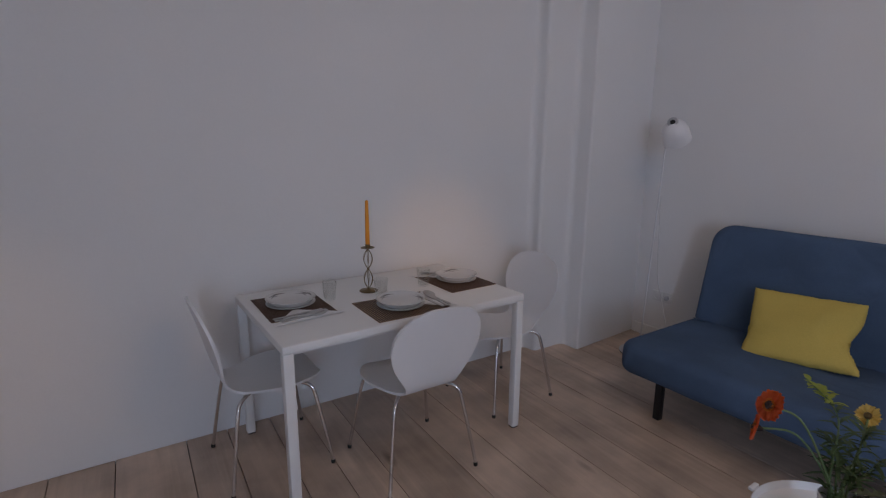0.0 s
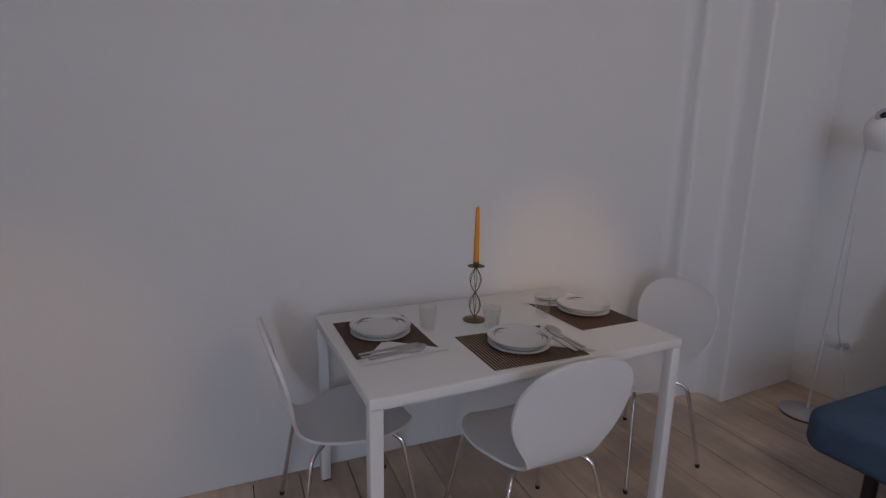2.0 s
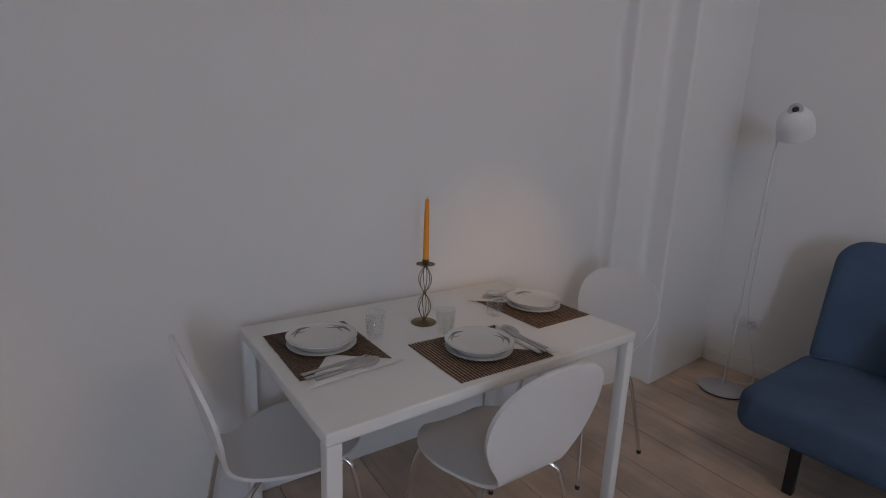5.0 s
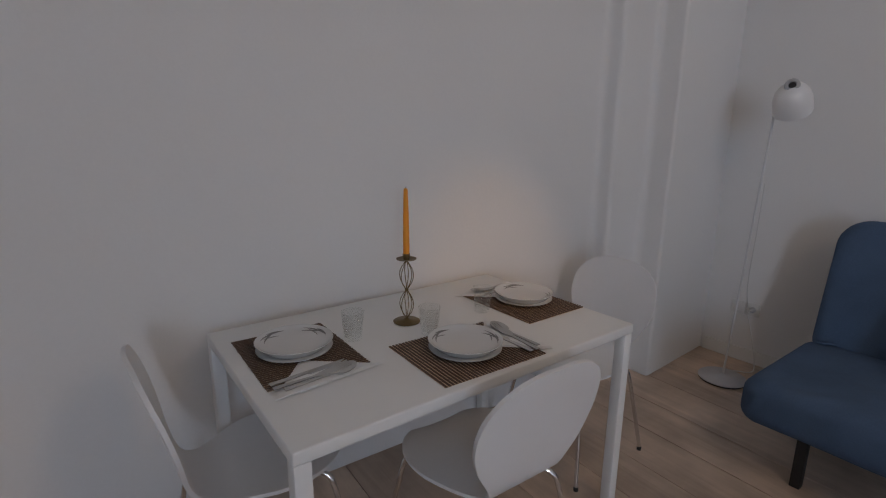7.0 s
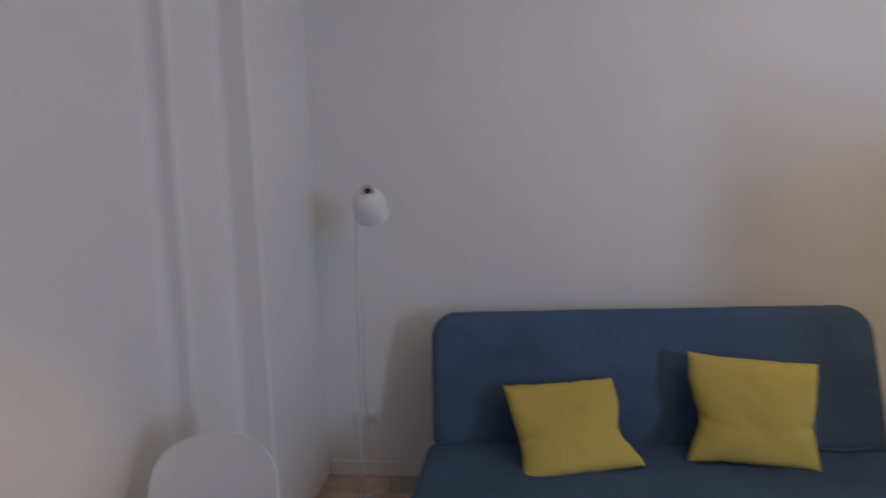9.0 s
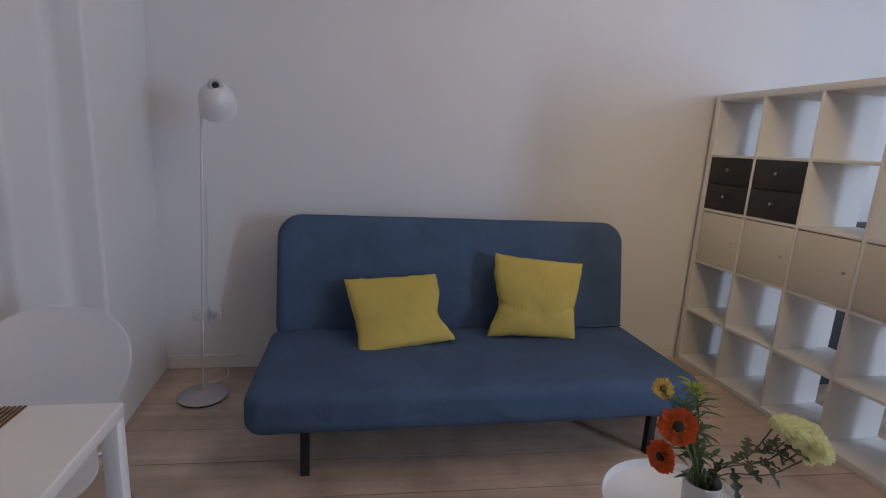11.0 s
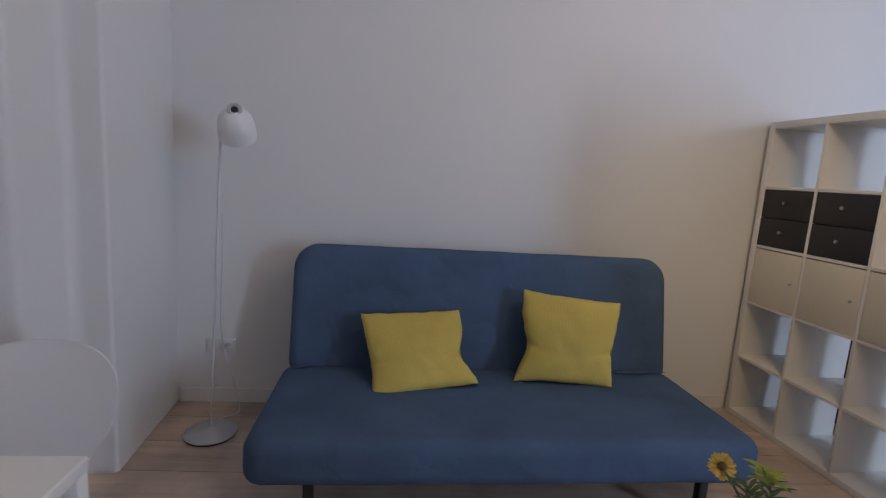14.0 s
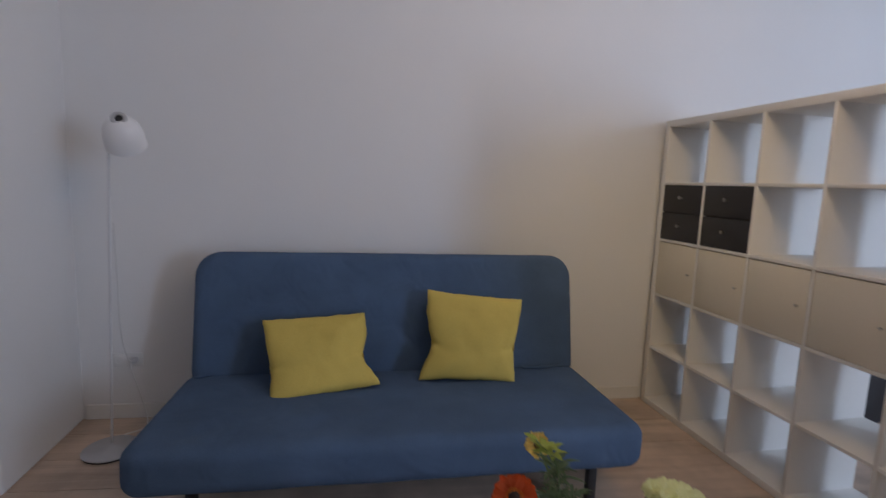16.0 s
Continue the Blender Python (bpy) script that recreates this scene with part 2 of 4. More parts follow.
weak.operation = "MULTIPLY_ADD"
weak.inputs[1].default_value, weak.inputs[2].default_value = 0.55, 0.03
gn.links.new(rim.outputs["Facing"], weak.inputs[0])
gn.links.new(weak.outputs[0], blend.inputs[0])
gn.links.new(clear.outputs[0], blend.inputs[1])
gn.links.new(gloss.outputs[0], blend.inputs[2])
gn.links.new(blend.outputs[0], gn.nodes["Material Output"].inputs["Surface"])
PANE = material("window_glass", (1, 1, 1), 0.0, 0, Transmission_Weight=1.0, IOR=1.01)


# ---- mesh helpers ----
def mesh_object(name, bm, mat, smooth=True):
    data = bpy.data.meshes.new(name)
    bmesh.ops.recalc_face_normals(bm, faces=bm.faces)
    bm.to_mesh(data)
    bm.free()
    if smooth:
        data.polygons.foreach_set("use_smooth", [True] * len(data.polygons))
        data.set_sharp_from_angle(angle=radians(40))
    data.materials.append(mat)
    return new(name, data)


def thing(name, m, label, category, group="", kind=""):
    ob = new(name)
    ob.empty_display_size = 0.1
    ob.matrix_world = m
    return tagged(ob, label, category, group, kind)


def part(name, bm, mat, parent, label="", smooth=True):
    ob = mesh_object(name, bm, mat, smooth)
    ob.parent = parent
    return tagged(ob, label) if label else ob


def share(name, data, parent, m):
    """Another object on the same mesh data."""
    ob = new(name, data)
    ob.parent = parent
    ob.matrix_local = m
    return ob


def box(bm, lo, hi, bevel=0.0, segments=2):
    c = [(a + b) / 2 for a, b in zip(lo, hi)]
    made = bmesh.ops.create_cube(bm, size=1.0, matrix=Matrix.Translation(c) @ Matrix.Diagonal((*[b - a for a, b in zip(lo, hi)], 1)))
    if bevel:
        edges = list({e for v in made["verts"] for e in v.link_edges})
        bmesh.ops.bevel(bm, geom=edges, offset=bevel, segments=segments, profile=0.5, affect="EDGES", clamp_overlap=True)
    return bm


def boxed(lo, hi, bevel=0.0, segments=2):
    return box(bmesh.new(), lo, hi, bevel, segments)


def lathe(profile, n=40, m=Matrix(), bm=None):
    """Turns (radius, height) pairs about z."""
    bm = bm or bmesh.new()
    rings = []
    for r, z in profile:
        if r < 1e-6:
            rings.append([bm.verts.new(m @ Vector((0, 0, z)))])
        else:
            rings.append([bm.verts.new(m @ Vector((r * math.cos(2 * math.pi * k / n), r * math.sin(2 * math.pi * k / n), z))) for k in range(n)])
    for a, b in zip(rings, rings[1:]):
        for k in range(n):
            loop = []
            for v in (a[k % len(a)], a[(k + 1) % len(a)], b[(k + 1) % len(b)], b[k % len(b)]):
                if v not in loop:
                    loop.append(v)
            if len(loop) > 2:
                bm.faces.new(loop)
    return bm


def spline(points, n=8):
    """A smooth line through the points (Catmull-Rom)."""
    p = [Vector(q) for q in points]
    p = [2 * p[0] - p[1]] + p + [2 * p[-1] - p[-2]]
    out = []
    for i in range(1, len(p) - 2):
        for k in range(n):
            t = k / n
            a, b, c, d = p[i - 1 : i + 3]
            out.append(0.5 * (2 * b + (c - a) * t + (2 * a - 5 * b + 4 * c - d) * t * t + (3 * b - 3 * c + d - a) * t**3))
    return out + [p[-2]]


def tube(points, radius, n=10, bm=None, taper=None):
    """A round tube along the points; taper(s) scales the radius along 0..1."""
    bm = bm or bmesh.new()
    pts = [Vector(p) for p in points]
    side, rings = None, []
    for i, p in enumerate(pts):
        d = (pts[min(i + 1, len(pts) - 1)] - pts[max(i - 1, 0)]).normalized()
        if side is None:
            side = d.orthogonal().normalized()
        side = (side - d * side.dot(d)).normalized()
        up = d.cross(side)
        r = radius * (taper(i / (len(pts) - 1)) if taper else 1)
        rings.append([bm.verts.new(p + r * (math.cos(2 * math.pi * k / n) * side + math.sin(2 * math.pi * k / n) * up)) for k in range(n)])
    for a, b in zip(rings, rings[1:]):
        for k in range(n):
            bm.faces.new((a[k], a[(k + 1) % n], b[(k + 1) % n], b[k]))
    bm.faces.new(rings[0][::-1])
    bm.faces.new(rings[-1])
    return bm


def prism(outline, z0, z1, bm=None):
    """A flat outline in x, y pulled up from z0 to z1."""
    bm = bm or bmesh.new()
    low = [bm.verts.new((x, y, z0)) for x, y in outline]
    high = [bm.verts.new((x, y, z1)) for x, y in outline]
    bm.faces.new(low[::-1])
    bm.faces.new(high)
    for k in range(len(outline)):
        j = (k + 1) % len(outline)
        bm.faces.new((low[k], low[j], high[j], high[k]))
    return bm


def smoothstep(a, b, x):
    t = min(max((x - a) / (b - a), 0), 1)
    return t * t * (3 - 2 * t)


# ---- the room ----
def structure(name, bm, mat, label, category, smooth=False):
    return tagged(mesh_object(name, bm, mat, smooth), label, category, kind="structure")


def softened(outline, soft):
    """The outline with the corners named in soft (index: radius) rounded."""
    out = []
    for k, p in enumerate(outline):
        if k not in soft:
            out.append(p)
            continue
        p, a, b = Vector(p), Vector(outline[k - 1]), Vector(outline[(k + 1) % len(outline)])
        a, b = p + (a - p).normalized() * soft[k], p + (b - p).normalized() * soft[k]
        for j in range(9):
            t = j / 8
            q = a * (1 - t) ** 2 + p * 2 * t * (1 - t) + b * t * t
            out.append((q.x, q.y))
    return out


# table wall with two shallow steps in the corner, their plaster edges worn round
outline = softened([(XW, 0.932), (2.02, 0.765), (2.02, 0.665), (2.305, 0.655), (2.305, 0.508), (XS, 0.537), (XS, 1.2), (XW, 1.2)], {1: 0.05, 2: 0.03, 3: 0.05, 4: 0.02})
bm = prism(outline, 0.004, HC)
prism([(x, min(1.2, y + 0.005)) for x, y in outline], -0.02, 0.008, bm)  # the plaster stops just short of the boards
structure("wall_north", bm, PLASTER, "white painted plaster wall, stepped forward towards the corner", "wall", True)
structure("wall_east", boxed((XS, YB - 0.3, -0.02), (XS + 0.25, 1.2, HC)), PLASTER, "white painted plaster wall behind the sofa", "wall")
structure("wall_south", boxed((XW, YB - 0.3, -0.02), (XS, YB, HC)), PLASTER, "plain white plaster wall", "wall")
structure("ceiling", boxed((XW - 0.3, YB - 0.3, HC), (XS + 0.25, 1.2, HC + 0.2)), CEILING, "white painted ceiling", "ceiling")

# window wall: piers, parapet and lintel left round the opening
bm = bmesh.new()
for lo, hi in (((XW - 0.3, YB - 0.3, -0.02), (XW, WY - WW / 2, HC)), ((XW - 0.3, WY + WW / 2, -0.02), (XW, 1.2, HC)),
               ((XW - 0.3, WY - WW / 2, -0.02), (XW, WY + WW / 2, Z0)), ((XW - 0.3, WY - WW / 2, Z1), (XW, WY + WW / 2, HC))):
    box(bm, lo, hi)
structure("wall_west", bm, PLASTER, "white plaster wall with one tall window", "wall")
win = thing("window_1", pose(XW - 0.18, WY, 0, 0, 0, -90), "tall white double casement window", "window", kind="structure")
a, t = WW / 2, 0.06
fr = bmesh.new()
for lo, hi in (((-a, -0.04, Z0), (-a + t, 0.04, Z1)), ((a - t, -0.04, Z0), (a, 0.04, Z1)), ((-a + t, -0.04, Z0), (a - t, 0.04, Z0 + t)),
               ((-a + t, -0.04, Z1 - t), (a - t, 0.04, Z1)), ((-t / 2, -0.035, Z0 + t), (t / 2, 0.035, Z1 - t))):
    box(fr, lo, hi, 0.005)
part("window_frame", fr, TRIM, win)
for s in (-1, 1):
    lo, hi = sorted((s * t / 2, s * (a - t)))
    glass = part("pane", boxed((lo, -0.003, Z0 + t), (hi, 0.003, Z1 - t)), PANE, win)
    glass.visible_shadow = False
part("window_sill", boxed((-a, 0.041, Z0 + 0.004), (a, 0.16, Z0 + 0.03), 0.006), TRIM, win)

structure("baseboard", boxed((XS - 0.015, YSH + 0.005, 0), (XS, 0.52, 0.085), 0.004), TRIM, "low white painted baseboard along the wall", "baseboard")

# ---- dining table ----
TT = 0.74
TL, TD, LEG = 1.215, 0.765, 0.042
table = thing("dining_table", pose(0.031, 0.003, 0), "white laminate dining table with four square legs", "table")
part("tabletop", boxed((0, 0, TT - 0.034), (TL, TD, TT), 0.005, 3), LACQUER, table)
e = LEG + 0.001
for lo, hi in (((e, 0.016, 0.694), (TL - e, 0.036, TT - 0.034)), ((e, TD - 0.036, 0.694), (TL - e, TD - 0.016, TT - 0.034)),
               ((0.016, e, 0.694), (0.036, TD - e, TT - 0.034)), ((TL - 0.036, e, 0.694), (TL - 0.016, TD - e, TT - 0.034))):
    part("apron", boxed(lo, hi, 0.003), LACQUER, table)
for x in (0.001, TL - LEG - 0.001):
    for y in (0.001, TD - LEG - 0.001):
        leg = part("leg", boxed((x, y, 0.006), (x + LEG, y + LEG, TT - 0.034), 0.006), LACQUER, table)
        part("foot_pad", boxed((x + 0.004, y + 0.004, 0), (x + LEG - 0.004, y + LEG - 0.004, 0.006)), RUBBER, leg)


# ---- chairs ----
def make_chair(m):
    """A one-piece moulded shell on four bent chrome legs; it faces +x."""
    chair = thing("dining_chair", m, "white moulded plywood shell chair on chrome tube legs", "chair", "chairs round the table")
    line = spline([(0.228, 0, 0.402), (0.205, 0, 0.418), (0.12, 0, 0.427), (-0.03, 0, 0.421), (-0.13, 0, 0.423), (-0.185, 0, 0.450),
                   (-0.212, 0, 0.51), (-0.235, 0, 0.60), (-0.258, 0, 0.70), (-0.281, 0, 0.78), (-0.294, 0, 0.832)], 8)
    lengths = [0.0]
    for p, q in zip(line, line[1:]):
        lengths.append(lengths[-1] + (q - p).length)
    # even steps along the shell, closer at both ends
    total, across = 46, 18
    steps = [0.5 - 0.5 * math.cos(math.pi * (0.05 + 0.90 * k / total)) for k in range(total + 1)]
    steps = [(v - steps[0]) / (steps[-1] - steps[0]) for v in steps]
    line = [Vector([float(np.interp(v * lengths[-1], lengths, [p[c] for p in line])) for c in range(3)]) for v in steps]
    outline = spline([(0, 0.045, 0), (0.010, 0.085, 0), (0.03, 0.121, 0), (0.06, 0.154, 0), (0.10, 0.182, 0), (0.15, 0.203, 0), (0.215, 0.211, 0), (0.29, 0.203, 0), (0.36, 0.178, 0),
                      (0.43, 0.146, 0), (0.485, 0.127, 0), (0.53, 0.126, 0), (0.585, 0.147, 0), (0.65, 0.181, 0), (0.72, 0.206, 0), (0.79, 0.215, 0), (0.87, 0.205, 0), (0.93, 0.174, 0),
                      (0.97, 0.130, 0), (0.99, 0.083, 0), (1.0, 0.04, 0)], 6)

    def half(v):
        return float(np.interp(v, [p.x for p in outline], [p.y for p in outline]))

    bm = bmesh.new()
    rows = []
    for i, p in enumerate(line):
        v = steps[i]
        d = (line[min(i + 1, total)] - line[max(i - 1, 0)]).normalized()
        nrm = Vector((0, 1, 0)).cross(d)
        if nrm.x + nrm.z < 0:
            nrm = -nrm
        w = half(v)
        dish = 0.012 * smoothstep(0.50, 0.75, v) + 0.012 * (1 - smoothstep(0.3, 0.5, v))
        rows.append([p + Vector((0, w * u, 0)) + nrm * (dish * (w / 0.21) * u * u) for u in [2 * k / across - 1 for k in range(across + 1)]])
    thick = 0.0055
    grids = []
    for sign in (1, -1):
        g = []
        for i, row in enumerate(rows):
            d = (line[min(i + 1, total)] - line[max(i - 1, 0)]).normalized()
            nrm = Vector((0, 1, 0)).cross(d)
            if nrm.x + nrm.z < 0:
                nrm = -nrm
            g.append([bm.verts.new(q + nrm * thick * sign) for q in row])
        grids.append(g)
    top, low = grids
    for i in range(total):
        for k in range(across):
            bm.faces.new((top[i][k], top[i][k + 1], top[i + 1][k + 1], top[i + 1][k]))
            bm.faces.new((low[i][k], low[i + 1][k], low[i + 1][k + 1], low[i][k + 1]))
        for k in (0, across):
            bm.faces.new((top[i][k], top[i + 1][k], low[i + 1][k], low[i][k]))
    for i in (0, total):
        for k in range(across):
            bm.faces.new((top[i][k], top[i][k + 1], low[i][k + 1], low[i][k]))
    part("seat_shell", bm, SHELL, chair)
    part("mounting_plate", boxed((-0.09, -0.09, 0.400), (0.09, 0.09, 0.413), 0.004), CHROME, chair)
    for sx in (1, -1):
        for sy in (1, -1):
            pts = spline([(0.05 * sx, 0.05 * sy, 0.402), (0.118 * sx, 0.123 * sy, 0.400), (0.155 * sx, 0.157 * sy, 0.385), (0.170 * sx, 0.173 * sy, 0.34),
                          (0.198 * sx, 0.200 * sy, 0.17), (0.222 * sx, 0.223 * sy, 0.014)], 6)
            leg = part("leg", tube(pts, 0.0085, 12), CHROME, chair)
            part("foot_cap", lathe([(0, 0), (0.0095, 0), (0.010, 0.012), (0.0088, 0.018), (0, 0.018)], 14, Matrix.Translation((0.222 * sx, 0.223 * sy, 0))), RUBBER, leg)
    return chair


chair = make_chair(pose(0.088, 0.495, 0, 0, 0, 0))
tagged(chair, "white moulded shell chair pushed under the table end")
copy_thing(chair, pose(0.637, 0.108, 0, 0, 0, 88))
copy_thing(chair, pose(1.414, 0.368, 0, 0, 0, 180))


# ---- place settings; each local frame has the diner's forward as +x, and the diner's right as -y ----
def cutlery_outline(kind):
    if kind == "knife":
        return [(0, -0.006), (0.09, -0.0045), (0.10, -0.009), (0.17, -0.009), (0.205, 0.004), (0.09, 0.005), (0, 0.006)]
    if kind == "fork":
        return [(0, -0.006), (0.10, -0.0035), (0.135, -0.011), (0.15, -0.0125), (0.195, -0.0115), (0.195, -0.0085), (0.155, -0.0065), (0.195, -0.0045), (0.195, -0.0015),
                (0.155, 0.0), (0.195, 0.0015), (0.195, 0.0045), (0.155, 0.0065), (0.195, 0.0085), (0.195, 0.0115), (0.15, 0.0125), (0.135, 0.011), (0.10, 0.0035), (0, 0.006)]
    bowl = [(0.158 + 0.034 * math.cos(a), 0.0195 * math.sin(a)) for a in [math.radians(d) for d in range(-160, 161, 20)]]
    return [(0, -0.006), (0.10, -0.003)] + bowl + [(0.10, 0.003), (0, 0.006)]


FLAT_PLATE = [(0, 0.004), (0.066, 0.004), (0.073, 0.0), (0.078, 0.0), (0.083, 0.004), (0.105, 0.0085), (0.1105, 0.0105), (0.1112, 0.0125), (0.107, 0.0125), (0.080, 0.0078), (0, 0.0075)]
DEEP_PLATE = [(0, 0.003), (0.072, 0.003), (0.077, 0.0), (0.082, 0.0), (0.090, 0.005), (0.1005, 0.014), (0.1115, 0.0255), (0.1135, 0.027), (0.1128, 0.0285), (0.110, 0.028),
              (0.104, 0.0225), (0.092, 0.0165), (0.076, 0.0125), (0.05, 0.010), (0, 0.009)]


def make_plate(m, profile, label, decor):
    plate = thing("plate", m, label, "plate", "plates on the table")
    part("dish", lathe(profile, 64), CERAMIC, plate)
    # grey brushed sprigs on the inner slope
    for a in decor:
        bm = bmesh.new()
        for off, r, ln, turn in ((0, 0.098, 0.11, 5), (0.22, 0.092, 0.075, -22), (-0.2, 0.100, 0.06, 16), (0.05, 0.088, 0.05, 38)):
            low = []
            for k in range(9):
                f = k / 8 - 0.5
                for side in (1, -1):
                    wd = 0.0029 * math.cos(math.pi * f * 0.96) * side
                    t, n = f * ln, f * ln * math.tan(math.radians(turn)) * 0.5 + wd
                    rr, ang = r + n * 0.8, math.radians(a) + off + t / r
                    z = float(np.interp(rr, [0.05, 0.076, 0.092, 0.104, 0.110], [0.010, 0.0125, 0.0165, 0.0225, 0.028])) + 0.0006
                    low.append(bm.verts.new((rr * math.cos(ang), rr * math.sin(ang), z)))
            for k in range(8):
                bm.faces.new((low[2 * k], low[2 * k + 1], low[2 * k + 3], low[2 * k + 2]))
        part("leaf_decor", bm, DECOR, plate, "grey brushed leaf sprig")
    return plate


def make_setting(mat_at, depth, width, plate_at, turn, napkin_at, napkin_turn, spread):
    """mat_at: the mat's centre; depth along the diner's forward, width across."""
    mat_ob = thing("placemat", pose(*mat_at, TT + 0.0005, 0, 0, turn), "dark brown bamboo slat placemat with pale threads", "placemat", "placemats on the table")
    part("backing", boxed((-depth / 2 + 0.002, -width / 2 + 0.002, 0), (depth / 2 - 0.002, width / 2 - 0.002, 0.0012)), REED, mat_ob, "pale reed strips between the slats")
    n = round(width / 0.0112)
    step = width / n
    first = None
    for k in range(n):
        at = Matrix.Translation((random.uniform(-0.0012, 0.0012), -width / 2 + (k + 0.5) * step, 0))
        if first is None:
            first = part("slat", boxed((-depth / 2, -step * 0.30, 0.0012), (depth / 2, step * 0.30, 0.0036), 0.0008, 1), SLAT, mat_ob)
            first.matrix_local = at
        else:
            share("slat", first.data, mat_ob, at)
    for s in (-0.4, 0.0, 0.4):
        part("thread", boxed((s * depth - 0.0007, -width / 2, 0.0036), (s * depth + 0.0007, width / 2, 0.0042)), SLAT, mat_ob)
    z = TT + 0.0042
    make_plate(pose(*plate_at, z, 0, 0, turn), FLAT_PLATE, "white porcelain dinner plate under a soup plate", ())
    make_plate(pose(*plate_at, z + 0.0078, 0, 0, turn), DEEP_PLATE, "white porcelain soup plate with grey leaf sprigs", (25, 120, 255))
    # napkin folded to a triangle, cutlery across it
    nap = thing("napkin", pose(*napkin_at, z, 0, 0, napkin_turn), "white paper napkin folded to a triangle", "napkin", "napkins on the table")
    for k in range(3):
        q = 0.006 * k
        part("fold", prism([(-0.15 + q, -0.062), (0.165 - q, -0.05 + q), (0.14 - q, -0.03), (0.0, 0.095 - q), (-0.025, 0.095 - q), (-0.135 + q, -0.035)], 0.0011 * k, 0.0011 * k + 0.0009), NAPKIN, nap)
    for kind, y, a, x in spread:
        bm = prism(cutlery_outline(kind), 0, 0.0022)
        for v in bm.verts:
            v.co.z += 0.010 * (max(0, v.co.x - 0.09) / 0.1) ** 2 - 0.002 * math.sin(min(1, v.co.x / 0.1) * math.pi) if kind != "knife" else 0
            v.co.z += 0.0028
        item = mesh_object(kind, bm, STEEL, True)
        item.matrix_world = pose(*napkin_at, z + 0.0012, 0, 0, napkin_turn) @ pose(x, y, 0, 0, 0, a) @ Matrix.Diagonal((1.08, 1.35, 1.08, 1))
        tagged(item, f"polished steel table {kind} on a napkin", kind, "cutlery on the table")


SPREAD = (("knife", 0.012, 4, -0.135), ("fork", -0.012, -1, -0.135), ("spoon", -0.034, 3, -0.115))
make_setting((0.217, 0.455), 0.29, 0.366, (0.216, 0.474), -1, (0.218, 0.286), 2, SPREAD)
make_setting((0.633, 0.174), 0.302, 0.371, (0.632, 0.180), 88, (0.795, 0.178), 88, SPREAD)
make_setting((1.092, 0.392), 0.294, 0.366, (1.112, 0.402), 180, (1.08, 0.548), 182, SPREAD)


def make_glass(x, y):
    g = thing("drinking_glass", pose(x, y, TT + 0.0006), "clear straight-sided water glass", "glass", "glasses on the table")
    part("bowl", lathe([(0, 0), (0.026, 0), (0.0275, 0.002), (0.0365, 0.092), (0.036, 0.0935), (0.0345, 0.092), (0.0255, 0.010), (0.02, 0.0075), (0, 0.0075)], 40), GLASS, g)


for p in ((0.396, 0.45), (0.618, 0.347), (0.898, 0.404)):
    make_glass(*p)

# ---- candle holder and candle ----
CX, CY = 0.616, 0.479
holder = thing("candle_holder", pose(CX, CY, TT) @ Matrix.Diagonal((1, 1, 1.035, 1)), "aged brass candle holder of two wire bulbs", "candle holder")
part("base", lathe([(0, 0.0005), (0.046, 0.0005), (0.047, 0.003), (0.044, 0.005), (0.012, 0.008), (0.006, 0.013), (0, 0.013)], 40), BRONZE, holder)
for z0 in (0.012, 0.112):
    for k in range(6):
        a = math.pi * k / 3
        pts = [(0.0245 * math.sin(math.pi * t / 12) ** 0.9 * math.cos(a + 0.03 * t), 0.0245 * math.sin(math.pi * t / 12) ** 0.9 * math.sin(a + 0.03 * t), z0 + 0.1 * t / 12) for t in range(13)]
        part("wire", tube(pts, 0.0015, 6), BRONZE, holder)
part("knot", lathe([(0, 0.105), (0.005, 0.107), (0.0065, 0.112), (0.005, 0.117), (0, 0.119)], 16), BRONZE, holder)
part("drip_tray", lathe([(0, 0.210), (0.010, 0.211), (0.034, 0.2165), (0.0345, 0.2185), (0.010, 0.215), (0, 0.215)], 36), BRONZE, holder)
part("cup", lathe([(0, 0.213), (0.0105, 0.213), (0.0125, 0.235), (0.0115, 0.235), (0.0105, 0.2165), (0, 0.2165)], 24), BRONZE, holder)
candle = thing("candle", pose(CX, CY, TT + 0.2248, -2.0, 1.0, 0), "tall tapered orange candle, unlit, in the holder", "candle")
part("wax", lathe([(0, 0), (0.0102, 0), (0.0108, 0.05), (0.0095, 0.15), (0.0072, 0.230), (0.005, 0.236), (0, 0.2365)], 28), WAX, candle)
part("wick", tube([(0, 0, 0.235), (0.0005, 0, 0.239), (0.002, 0, 0.242)], 0.0007, 6), DARKHOLE, candle)

# ---- sofa bed ----
SY0, SY1 = -2.178, -0.148
sofa = thing("sofa_bed", pose(0, 0, 0), "blue cloth three-seat sofa bed on black metal legs", "sofa")


